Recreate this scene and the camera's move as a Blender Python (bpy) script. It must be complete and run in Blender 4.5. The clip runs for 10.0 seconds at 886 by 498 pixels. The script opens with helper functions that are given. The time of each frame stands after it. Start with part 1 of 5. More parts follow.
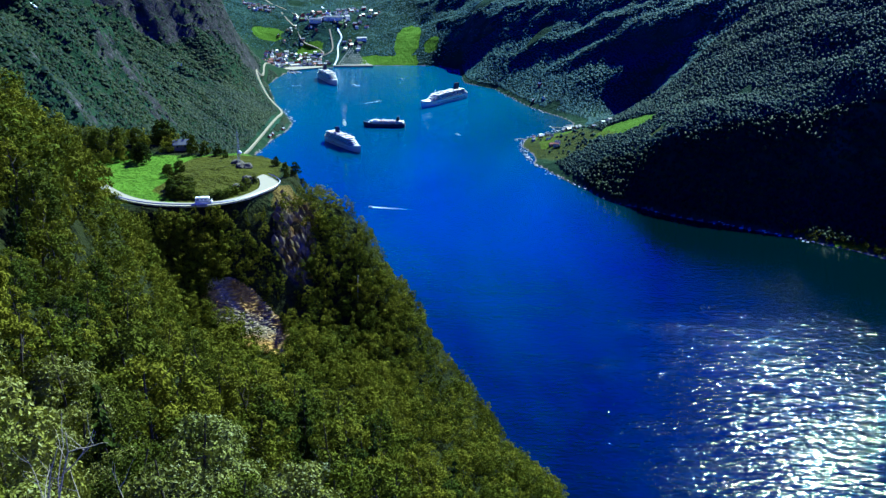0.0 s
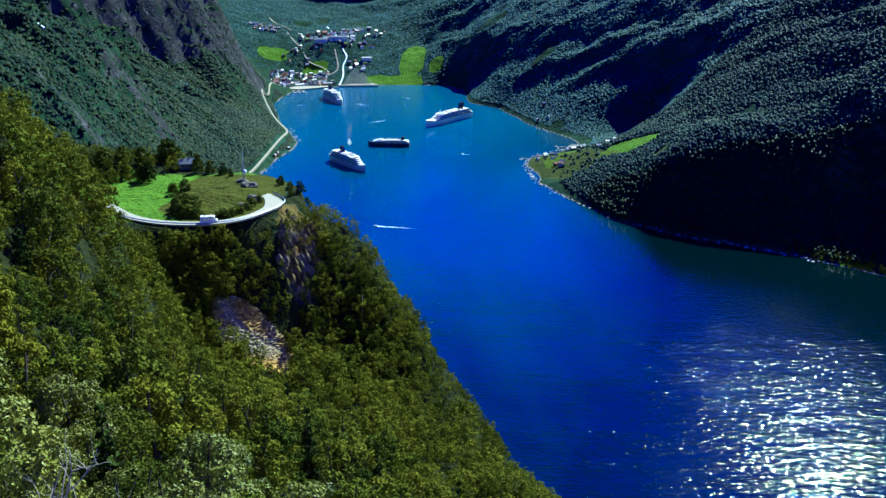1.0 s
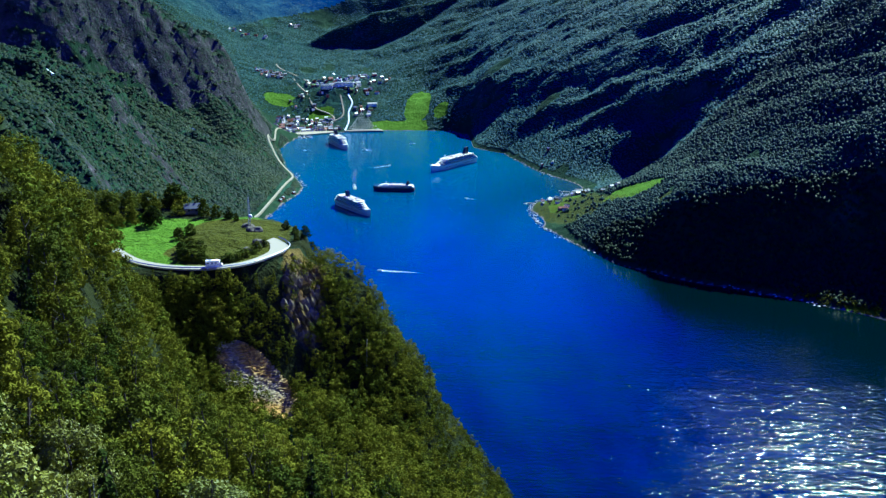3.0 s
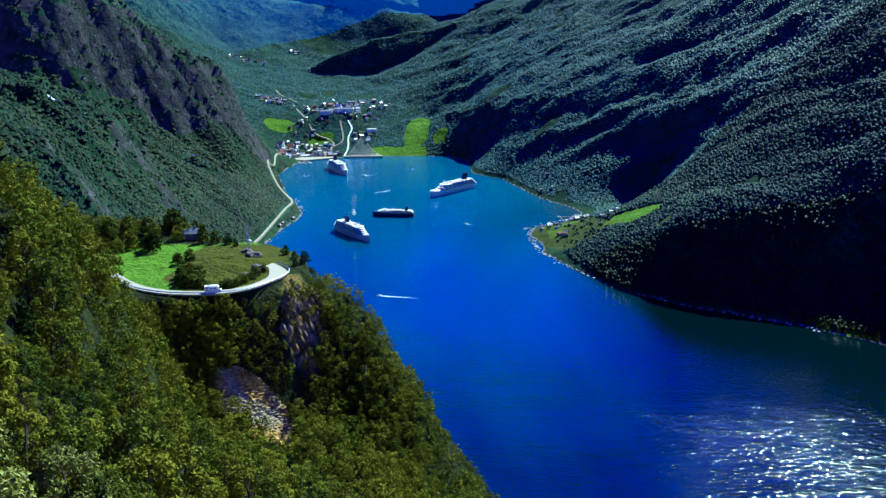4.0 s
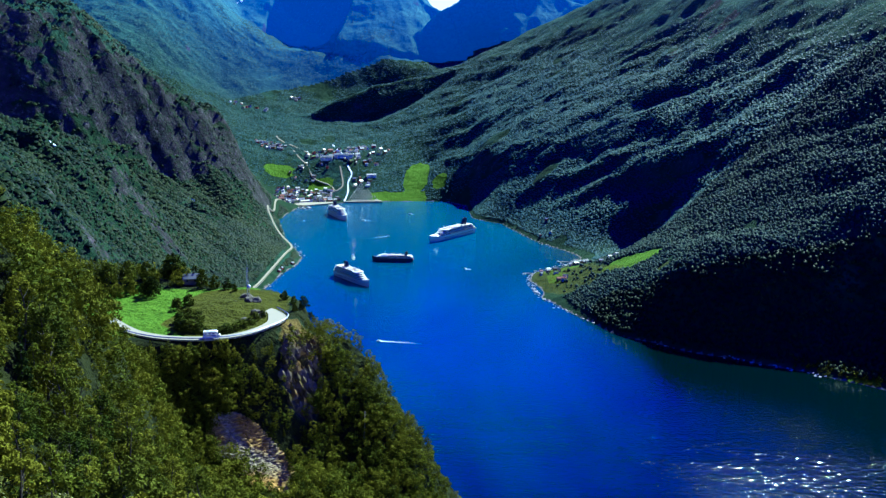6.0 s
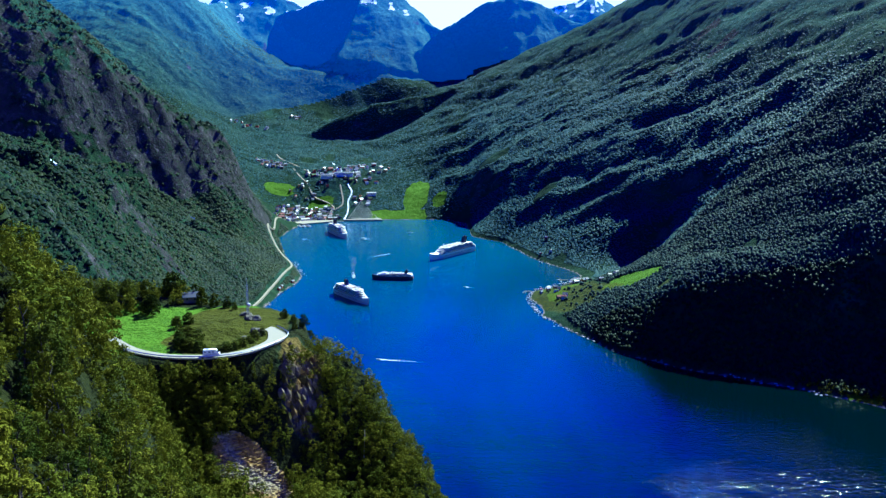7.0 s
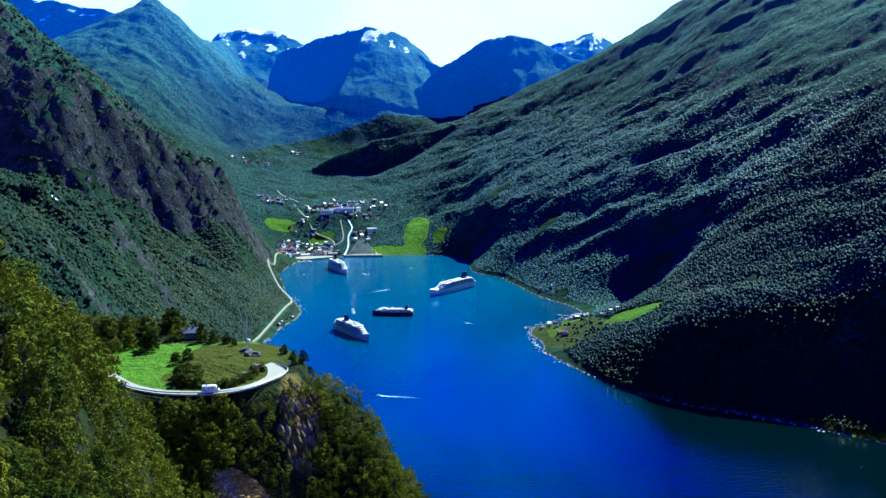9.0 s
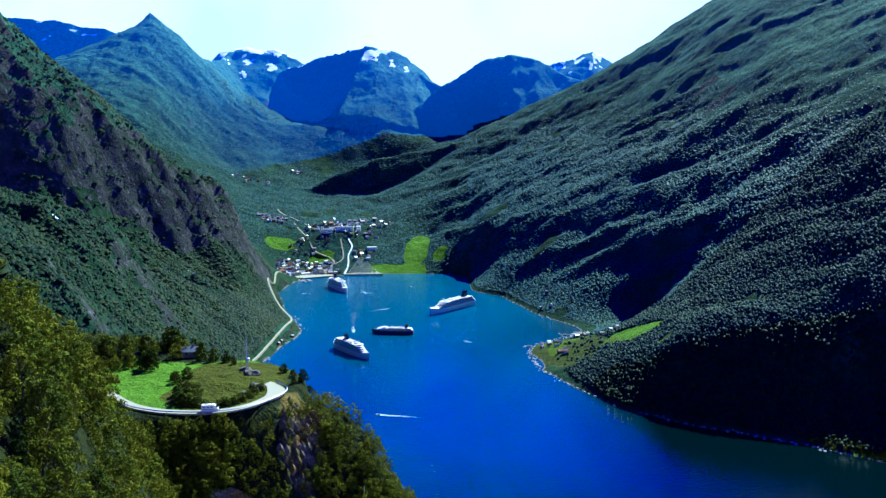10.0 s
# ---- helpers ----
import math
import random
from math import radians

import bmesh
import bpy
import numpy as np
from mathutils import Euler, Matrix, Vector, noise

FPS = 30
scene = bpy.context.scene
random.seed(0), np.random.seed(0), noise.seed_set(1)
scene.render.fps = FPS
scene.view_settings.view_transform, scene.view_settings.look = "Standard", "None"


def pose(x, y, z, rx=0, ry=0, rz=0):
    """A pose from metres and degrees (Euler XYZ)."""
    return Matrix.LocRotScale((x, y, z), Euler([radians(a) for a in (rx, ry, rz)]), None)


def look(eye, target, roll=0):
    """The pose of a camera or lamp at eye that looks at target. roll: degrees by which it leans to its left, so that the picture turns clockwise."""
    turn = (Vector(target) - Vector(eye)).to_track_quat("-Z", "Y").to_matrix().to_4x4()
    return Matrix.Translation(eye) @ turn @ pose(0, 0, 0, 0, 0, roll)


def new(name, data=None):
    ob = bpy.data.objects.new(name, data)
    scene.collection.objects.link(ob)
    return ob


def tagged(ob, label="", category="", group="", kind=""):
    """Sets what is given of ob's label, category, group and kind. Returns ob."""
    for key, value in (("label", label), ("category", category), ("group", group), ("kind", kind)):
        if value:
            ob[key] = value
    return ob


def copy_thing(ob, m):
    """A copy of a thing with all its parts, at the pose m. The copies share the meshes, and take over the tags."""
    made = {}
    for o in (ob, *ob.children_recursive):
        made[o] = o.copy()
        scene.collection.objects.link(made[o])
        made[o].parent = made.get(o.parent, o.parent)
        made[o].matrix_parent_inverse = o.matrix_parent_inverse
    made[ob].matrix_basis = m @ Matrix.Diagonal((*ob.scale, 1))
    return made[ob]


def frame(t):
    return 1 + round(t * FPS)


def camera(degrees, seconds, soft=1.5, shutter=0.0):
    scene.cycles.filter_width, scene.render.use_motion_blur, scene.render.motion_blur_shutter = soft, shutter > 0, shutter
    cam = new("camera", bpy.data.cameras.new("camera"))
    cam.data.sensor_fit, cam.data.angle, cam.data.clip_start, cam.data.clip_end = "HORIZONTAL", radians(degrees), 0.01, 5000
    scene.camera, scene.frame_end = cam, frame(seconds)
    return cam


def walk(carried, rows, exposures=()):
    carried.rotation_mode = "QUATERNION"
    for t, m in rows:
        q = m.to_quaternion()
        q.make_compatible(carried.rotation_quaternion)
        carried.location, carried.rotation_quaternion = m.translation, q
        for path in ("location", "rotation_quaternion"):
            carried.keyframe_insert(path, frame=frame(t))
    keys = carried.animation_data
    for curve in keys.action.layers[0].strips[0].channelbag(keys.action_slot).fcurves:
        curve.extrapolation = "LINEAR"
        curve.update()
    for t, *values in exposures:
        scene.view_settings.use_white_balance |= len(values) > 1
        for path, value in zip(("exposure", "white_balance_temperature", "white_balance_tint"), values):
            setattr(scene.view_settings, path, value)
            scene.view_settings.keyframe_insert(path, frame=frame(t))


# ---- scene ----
# The viewpoint stands 460 m over the water; the camera only turns.
EYE = 460.0
cam = camera(48.5, 10.0, soft=1.4)
TURNS = [
    (0.0, 0.0, -19.08, 0.0), (0.5, 0.116, -18.58, -0.03), (1.0, 0.279, -17.97, -0.04), (1.5, 0.422, -17.38, -0.05),
    (2.0, 0.533, -16.68, -0.07), (2.5, 0.578, -16.07, -0.10), (4.0, 0.519, -13.91, -0.10), (4.5, 0.496, -13.25, -0.10),
    (5.0, 0.488, -12.52, -0.11), (5.5, 0.483, -11.89, -0.11), (7.0, 0.479, -10.23, -0.12), (7.5, 0.481, -9.79, -0.13),
    (8.0, 0.480, -9.24, -0.15), (8.5, 0.481, -8.74, -0.15), (9.0, 0.483, -8.16, -0.15), (9.5, 0.483, -7.62, -0.15),
    (10.0, 0.483, -7.07, -0.15),
]
walk(cam, [(t, pose(0, 0, EYE, 90 + tilt, 0, turn) @ pose(0, 0, 0, 0, 0, lean)) for t, turn, tilt, lean in TURNS],
     exposures=[(0.0, 0.62, 4020, 10), (10.0, 0.62, 4020, 10)])

# ---- world, sun ----
SUN_AZ, SUN_EL = 27.0, 42.0
sky_world = bpy.data.worlds.new("sky")
scene.world = sky_world
sky_world.use_nodes = True
wn = sky_world.node_tree
sky = wn.nodes.new("ShaderNodeTexSky")
sky.sky_type, sky.sun_disc = "NISHITA", False
sky.sun_elevation, sky.sun_rotation = radians(SUN_EL), radians(SUN_AZ)
sky.air_density, sky.dust_density, sky.ozone_density = 1.0, 0.8, 6.0
rich = wn.nodes.new("ShaderNodeHueSaturation")
rich.inputs["Saturation"].default_value = 2.0
wn.links.new(sky.outputs["Color"], rich.inputs["Color"])
# thin white haze all round the horizon
geo = wn.nodes.new("ShaderNodeNewGeometry")
split = wn.nodes.new("ShaderNodeSeparateXYZ")
low = wn.nodes.new("ShaderNodeMapRange")
low.inputs[1].default_value, low.inputs[2].default_value, low.inputs[3].default_value, low.inputs[4].default_value = 0.125, 0.165, 0.95, 0.0
cirrus = wn.nodes.new("ShaderNodeTexNoise")
cirrus.inputs["Scale"].default_value, cirrus.inputs["Detail"].default_value = 5.0, 5.0
veil = wn.nodes.new("ShaderNodeMix")
veil.data_type = "RGBA"
veil.inputs[7].default_value = (112.0, 107.0, 90.0, 1.0)
fade = wn.nodes.new("ShaderNodeMath")
fade.operation = "MULTIPLY"
lift = wn.nodes.new("ShaderNodeMapRange")
lift.inputs[1].default_value, lift.inputs[2].default_value, lift.inputs[3].default_value, lift.inputs[4].default_value = 0.3, 0.6, 0.75, 1.0
wn.links.new(geo.outputs["Position"], split.inputs[0])
wn.links.new(split.outputs[2], low.inputs[0])
wn.links.new(geo.outputs["Position"], cirrus.inputs["Vector"])
wn.links.new(cirrus.outputs[0], lift.inputs[0])
wn.links.new(low.outputs[0], fade.inputs[0])
wn.links.new(lift.outputs[0], fade.inputs[1])
wn.links.new(fade.outputs[0], veil.inputs[0])
clear = wn.nodes.new("ShaderNodeMix")
clear.data_type, clear.blend_type = "RGBA", "MULTIPLY"
clear.inputs[0].default_value = 1.0
clear.inputs[7].default_value = (0.15, 0.48, 17.0, 1.0)
wn.links.new(rich.outputs["Color"], clear.inputs[6])
wn.links.new(clear.outputs[2], veil.inputs[6])
wn.links.new(veil.outputs[2], wn.nodes["Background"].inputs["Color"])
wn.nodes["Background"].inputs["Strength"].default_value = 0.0085
sun_data = bpy.data.lights.new("sun", "SUN")
sun_data.energy, sun_data.angle, sun_data.color = 9.2, radians(0.53), (1.0, 0.91, 0.46)
sun = new("sun", sun_data)
a, e = radians(SUN_AZ), radians(SUN_EL)
sun.matrix_world = look((4000 * math.sin(a) * math.cos(e), 4000 * math.cos(a) * math.cos(e), 4000 * math.sin(e)), (0, 0, 0))


# ---- materials ----
class Mat:
    """A node material with short ways to write its tree."""
    def __init__(self, name, rough=0.8, metal=0.0, spec=0.3):
        self.m = bpy.data.materials.new(name)
        self.m.use_nodes = True
        self.t = self.m.node_tree
        self.b = self.t.nodes["Principled BSDF"]
        self.b.inputs["Roughness"].default_value = rough
        self.b.inputs["Metallic"].default_value = metal
        self.b.inputs["Specular IOR Level"].default_value = spec

    def put(self, socket, value):
        if isinstance(value, bpy.types.NodeSocket):
            self.t.links.new(value, socket)
        elif isinstance(value, (tuple, list)):
            socket.default_value = tuple(value) + ((1.0,) if len(value) == 3 and len(socket.default_value) == 4 else ())
        else:
            socket.default_value = value

    def node(self, kind, out=0, props=(), **ins):
        n = self.t.nodes.new(kind)
        for k, v in props:
            if k == "operation": n.operation = v
            elif k == "data_type": n.data_type = v
            elif k == "feature": n.feature = v
            elif k == "attribute_name": n.attribute_name = v
            elif k == "distance": n.distance = v
            elif k == "vector_type": n.vector_type = v
        for k, v in ins.items():
            key = int(k[1:]) if k[0] == "i" and k[1:].isdigit() else k
            self.put(n.inputs[key], v)
        return n.outputs[out]

    def place(self, sx=1.0, sy=1.0, sz=1.0, turn=0.0):
        g = self.node("ShaderNodeNewGeometry", "Position")
        return self.node("ShaderNodeMapping", 0, (), Vector=g, Scale=(sx, sy, sz), Rotation=(0, 0, radians(turn)))

    def noise(self, size, detail=4.0, rough=0.6, vector=None, distort=0.0):
        v = vector if vector is not None else self.node("ShaderNodeNewGeometry", "Position")
        return self.node("ShaderNodeTexNoise", 0, (), Vector=v, Scale=1.0 / size, Detail=detail, Roughness=rough, Distortion=distort)

    def ramp(self, fac, lo, hi):
        return self.node("ShaderNodeMapRange", 0, (), i0=fac, i1=lo, i2=hi, i3=0.0, i4=1.0)

    def math(self, op, x, y=0.0):
        return self.node("ShaderNodeMath", 0, (("operation", op),), i0=x, i1=y)

    def mix(self, fac, x, y):
        n = self.t.nodes.new("ShaderNodeMix")
        n.data_type = "RGBA"
        self.put(n.inputs[0], fac), self.put(n.inputs[6], x), self.put(n.inputs[7], y)
        return n.outputs[2]

    def attr(self, name):
        return self.node("ShaderNodeAttribute", "Fac", (("attribute_name", name),))

    def color(self, value):
        self.put(self.b.inputs["Base Color"], value)
        return self

    def bump(self, height, strength=0.5, dist=0.1):
        n = self.t.nodes.new("ShaderNodeBump")
        n.inputs["Strength"].default_value, n.inputs["Distance"].default_value = strength, dist
        self.put(n.inputs["Height"], height)
        self.put(self.b.inputs["Normal"], n.outputs[0])
        return self


def plain(name, col, rough=0.7, metal=0.0, spec=0.4, size=1.0, vary=0.25):
    """A paint or stone colour with stains at two scales."""
    m = Mat(name, rough, metal, spec)
    n = m.math("ADD", m.math("MULTIPLY", m.noise(size), 0.6), m.math("MULTIPLY", m.noise(size * 7), 0.4))
    m.color(m.mix(n, tuple(c * (1 - vary) for c in col), tuple(min(1, c * (1 + vary)) for c in col)))
    return m.m


def ground_material(name="ground", air=None, green_gain=1.0):
    m = Mat(name, 0.95, 0.0, 0.03)
    big, mid, fine = m.noise(260, 5), m.noise(35, 6, 0.65), m.noise(6, 5, 0.7)
    forest = m.mix(m.ramp(mid, 0.35, 0.65), (0.009, 0.024, 0.010), (0.024, 0.048, 0.018))
    # heath green is shifted to blue, as haze tints it on far slopes
    heath = m.mix(m.ramp(fine, 0.3, 0.7), (0.022, 0.070, 0.054), (0.066, 0.140, 0.084))
    high = m.node("ShaderNodeSeparateXYZ", 2, (), Vector=m.node("ShaderNodeNewGeometry", "Position"))
    open_slope = m.ramp(m.math("ADD", high, m.math("MULTIPLY", big, 500.0)), 640.0, 1000.0)
    shrubs = m.math("ADD", m.math("MULTIPLY", m.ramp(m.noise(14, 4, 0.65), 0.40, 0.56), 0.65), 0.35)
    green = m.mix(m.math("MULTIPLY", m.math("MAXIMUM", open_slope, m.ramp(big, 0.56, 0.78)), shrubs), forest, heath)
    # greens are raised on the far range so its slopes look sunlit
    green = m.node("ShaderNodeVectorMath", 0, (("operation", "SCALE"),), i0=green, Scale=green_gain)
    rock = m.mix(m.ramp(mid, 0.3, 0.7), (0.006, 0.005, 0.007), (0.070, 0.056, 0.064))
    rock = m.mix(m.ramp(m.noise(11, 5, 0.7), 0.56, 0.66), rock, (0.13, 0.11, 0.115))
    rock = m.mix(m.ramp(fine, 0.42, 0.68), rock, (0.026, 0.044, 0.022))
    c = m.mix(m.ramp(m.math("ADD", m.attr("rock"), m.math("MULTIPLY", m.math("SUBTRACT", mid, 0.5), 1.6)), 0.35, 0.6), green, rock)
    c = m.mix(m.ramp(m.math("ADD", m.attr("grass"), m.math("MULTIPLY", m.math("SUBTRACT", fine, 0.5), 0.5)), 0.4, 0.6), c,
              m.mix(fine, (0.056, 0.112, 0.002), (0.105, 0.182, 0.003)))
    c = m.mix(m.ramp(m.math("ADD", m.attr("olive"), m.math("MULTIPLY", m.math("SUBTRACT", fine, 0.5), 0.6)), 0.4, 0.6), c,
              m.mix(m.noise(2.5, 5), (0.030, 0.034, 0.0015), (0.078, 0.080, 0.003)))
    c = m.mix(m.ramp(m.math("ADD", m.attr("rust"), m.math("MULTIPLY", m.math("SUBTRACT", m.noise(3.0, 5), 0.5), 1.2)), 0.4, 0.6), c,
              m.mix(m.noise(1.2, 4), (0.055, 0.060, 0.010), (0.18, 0.11, 0.022)))
    c = m.mix(m.ramp(m.math("ADD", m.attr("snow"), m.math("MULTIPLY", m.math("SUBTRACT", mid, 0.5), 2.0)), 0.5, 0.56), c, (0.85, 0.87, 0.9))
    c = m.mix(m.ramp(m.math("ADD", m.attr("beach"), m.math("MULTIPLY", m.math("SUBTRACT", fine, 0.5), 1.0)), 0.5, 0.7), c, (0.15, 0.13, 0.11))
    # ground of the near hillside goes to a dark olive tone
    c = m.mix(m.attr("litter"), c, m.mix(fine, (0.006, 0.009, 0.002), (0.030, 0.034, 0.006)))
    m.color(c)
    m.bump(m.math("ADD", m.math("MULTIPLY", mid, 3.0), fine), 0.9, 3.0)
    # the far range's blue haze is put into emission
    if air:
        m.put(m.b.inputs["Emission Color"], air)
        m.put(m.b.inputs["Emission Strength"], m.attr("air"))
    return m.m


def water_material():
    m = Mat("water", 0.05, 0.0, 0.5)
    m.b.inputs["IOR"].default_value = 1.33
    m.put(m.b.inputs["Specular Tint"], (0.80, 1.0, 0.095))
    # milky water brightens northward to carry sky sheen; eastern dark paints the mirrored wall
    wind = m.noise(420, 5, 0.55, m.place(1.0, 0.45, 1, 25), 0.6)
    spot = m.node("ShaderNodeNewGeometry", "Position")
    east, north = (m.node("ShaderNodeSeparateXYZ", k, (), Vector=spot) for k in (0, 1))
    milk_sheen = m.math("ADD", m.ramp(north, 650.0, 2500.0), m.math("MULTIPLY", m.math("SUBTRACT", wind, 0.5), 1.1))
    milk_sheen = m.math("SUBTRACT", milk_sheen, m.math("MULTIPLY", m.ramp(east, 90.0, 380.0), 0.55))
    m.color(m.mix(milk_sheen, (0.0006, 0.0046, 0.0062), (0.0115, 0.067, 0.136)))
    # the wind blows on the open fjord; the eastern side and the head of the fjord lie in the lee
    off = m.math("ADD", m.math("MULTIPLY", m.math("SUBTRACT", east, 306.0), -0.452), m.math("MULTIPLY", m.math("SUBTRACT", north, 1197.0), -0.892))
    ragged = m.math("MULTIPLY", m.math("SUBTRACT", m.noise(130, 4, 0.6, m.place(0.4, 1.0, 1, 28)), 0.5), 330.0)
    blown = m.ramp(m.math("ADD", off, ragged), -30.0, 130.0)
    gust = m.ramp(m.noise(120, 4, 0.55, m.place(0.4, 1.0, 1, 28)), 0.34, 0.60)
    swell = m.noise(4.6, 2, 0.5, m.place(0.42, 1.0, 1, 24), 0.6)
    chop = m.noise(2.0, 1, 0.5, m.place(0.45, 1.0, 1, 16), 0.3)
    gust = m.math("MULTIPLY", gust, m.ramp(m.noise(26, 3, 0.6, m.place(0.25, 1.0, 1, 26)), 0.36, 0.58))
    h = m.math("ADD", m.math("MULTIPLY", swell, 1.0), m.math("MULTIPLY", chop, 0.20))
    rise = m.math("ADD", m.math("MULTIPLY", blown, m.math("ADD", m.math("MULTIPLY", gust, 0.62), 0.20)), 0.30)
    m.bump(m.math("MULTIPLY", h, rise), 1.0, 1.3)
    return m.m


def foliage(name, dark, light, warm, size=1.2, through_light=0.14, spec=0.22, rough=0.55):
    """Leaves: a little tone from leaf to leaf, much from tree to tree, with light through them."""
    m = Mat(name, rough, 0.0, spec)
    pick = m.node("ShaderNodeNewGeometry", "Random Per Island")
    tree = m.math("FRACT", m.math("ADD", m.node("ShaderNodeObjectInfo", "Random"), m.attr("tone")))
    c = m.mix(m.math("ADD", m.math("MULTIPLY", m.math("POWER", pick, 1.5), 0.55), m.math("MULTIPLY", tree, 0.45)), dark, light)
    yellow = m.math("FRACT", m.math("MULTIPLY", tree, 7.3))
    c = m.mix(m.math("MULTIPLY", m.ramp(m.math("ADD", m.noise(size * 9), m.math("MULTIPLY", yellow, 0.4)), 0.55, 0.95), 0.8), c, warm)
    m.color(c)
    if through_light:
        glow = m.node("ShaderNodeBsdfTranslucent", 0, (), Color=m.mix(0.5, c, warm))
        both = m.node("ShaderNodeMixShader", 0, (), i0=through_light, i1=m.b.outputs[0], i2=glow)
        m.t.links.new(both, m.t.nodes["Material Output"].inputs["Surface"])
    return m.m


GROUND, WATER = ground_material(), water_material()
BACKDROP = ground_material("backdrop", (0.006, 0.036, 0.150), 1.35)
LEAF = foliage("birch_leaves", (0.004, 0.008, 0.0004), (0.140, 0.165, 0.003), (0.21, 0.20, 0.003), 1.2, 0.08, 0.02, 0.8)
LEAF_DARK = foliage("alder_leaves", (0.003, 0.007, 0.0006), (0.070, 0.098, 0.004), (0.12, 0.13, 0.004), 1.2, 0.06, 0.02, 0.8)
LEAF_GLOSSY = foliage("glossy_leaves", (0.005, 0.009, 0.0006), (0.200, 0.225, 0.020), (0.24, 0.235, 0.014), 1.2, 0.08, 0.10, 0.45)
NEEDLE = foliage("spruce_needles", (0.006, 0.014, 0.002), (0.024, 0.040, 0.004), (0.04, 0.055, 0.004), 1.2, 0.05, 0.02, 0.8)
# blue of the distance haze is mixed into these crowns' base colour
HAZY_LEAF = foliage("hazy_leaves", (0.022, 0.056, 0.066), (0.048, 0.102, 0.102), (0.06, 0.110, 0.08), 12, 0.25, 0.02)
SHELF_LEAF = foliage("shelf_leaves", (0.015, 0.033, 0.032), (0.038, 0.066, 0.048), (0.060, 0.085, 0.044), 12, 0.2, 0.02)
# shade of the steep faces is put into this near-black spruce colour
SHADE_SPRUCE = foliage("shade_spruce", (0.003, 0.009, 0.006), (0.011, 0.024, 0.011), (0.030, 0.042, 0.010), 12, 0.0, 0.02)
BARK = plain("bark", (0.060, 0.045, 0.022), 0.9, size=0.3, vary=0.5)


# meadows: centre, half sizes, turn
FIELDS = [(-168, 3092, 92, 40, 0), (-114, 3215, 42, 108, -6), (-35, 3150, 24, 34, 0), (-566, 3232, 50, 36, 10), (344, 1838, 36, 78, 23),
          (225, 2020, 45, 30, 0), (215, 1950, 22, 40, 0), (-425, 3180, 40, 32, 0), (590, 1345, 20, 30, 40), (-92, 318, 36, 34, 0)]
# ---- lie of the land: lines of the plan, in metres ----
SHORE_HEAD = [(-480, 2820), (-460, 2960), (-350, 3030), (-260, 3050), (-140, 3070), (0, 3050), (50, 2980), (60, 2750)]
SHORE_EAST = [(60, 2750), (140, 2650), (210, 2400), (270, 2280), (260, 2130), (170, 2040), (160, 1970), (170, 1830), (210, 1730),
              (250, 1650), (330, 1530), (430, 1450), (505, 1392), (547, 1353), (580, 1325), (615, 1284), (700, 1235), (800, 1180), (1200, 1050), (2000, 900), (3200, 800)]
SHORE_WEST = [(-480, 2820), (-490, 2700), (-430, 2490), (-390, 2370), (-340, 2200), (-340, 2130), (-360, 2030), (-370, 1900),
              (-380, 1790), (-350, 1500), (-260, 1200), (-170, 900), (-40, 600), (110, 330), (330, 60), (700, -150), (1500, -400), (3200, -600)]
FJORD_BED = [(-200, 2900), (-180, 2500), (-100, 2100), (-60, 1700), (60, 1300), (200, 900), (500, 600), (900, 350), (1600, 250), (3200, 100)]
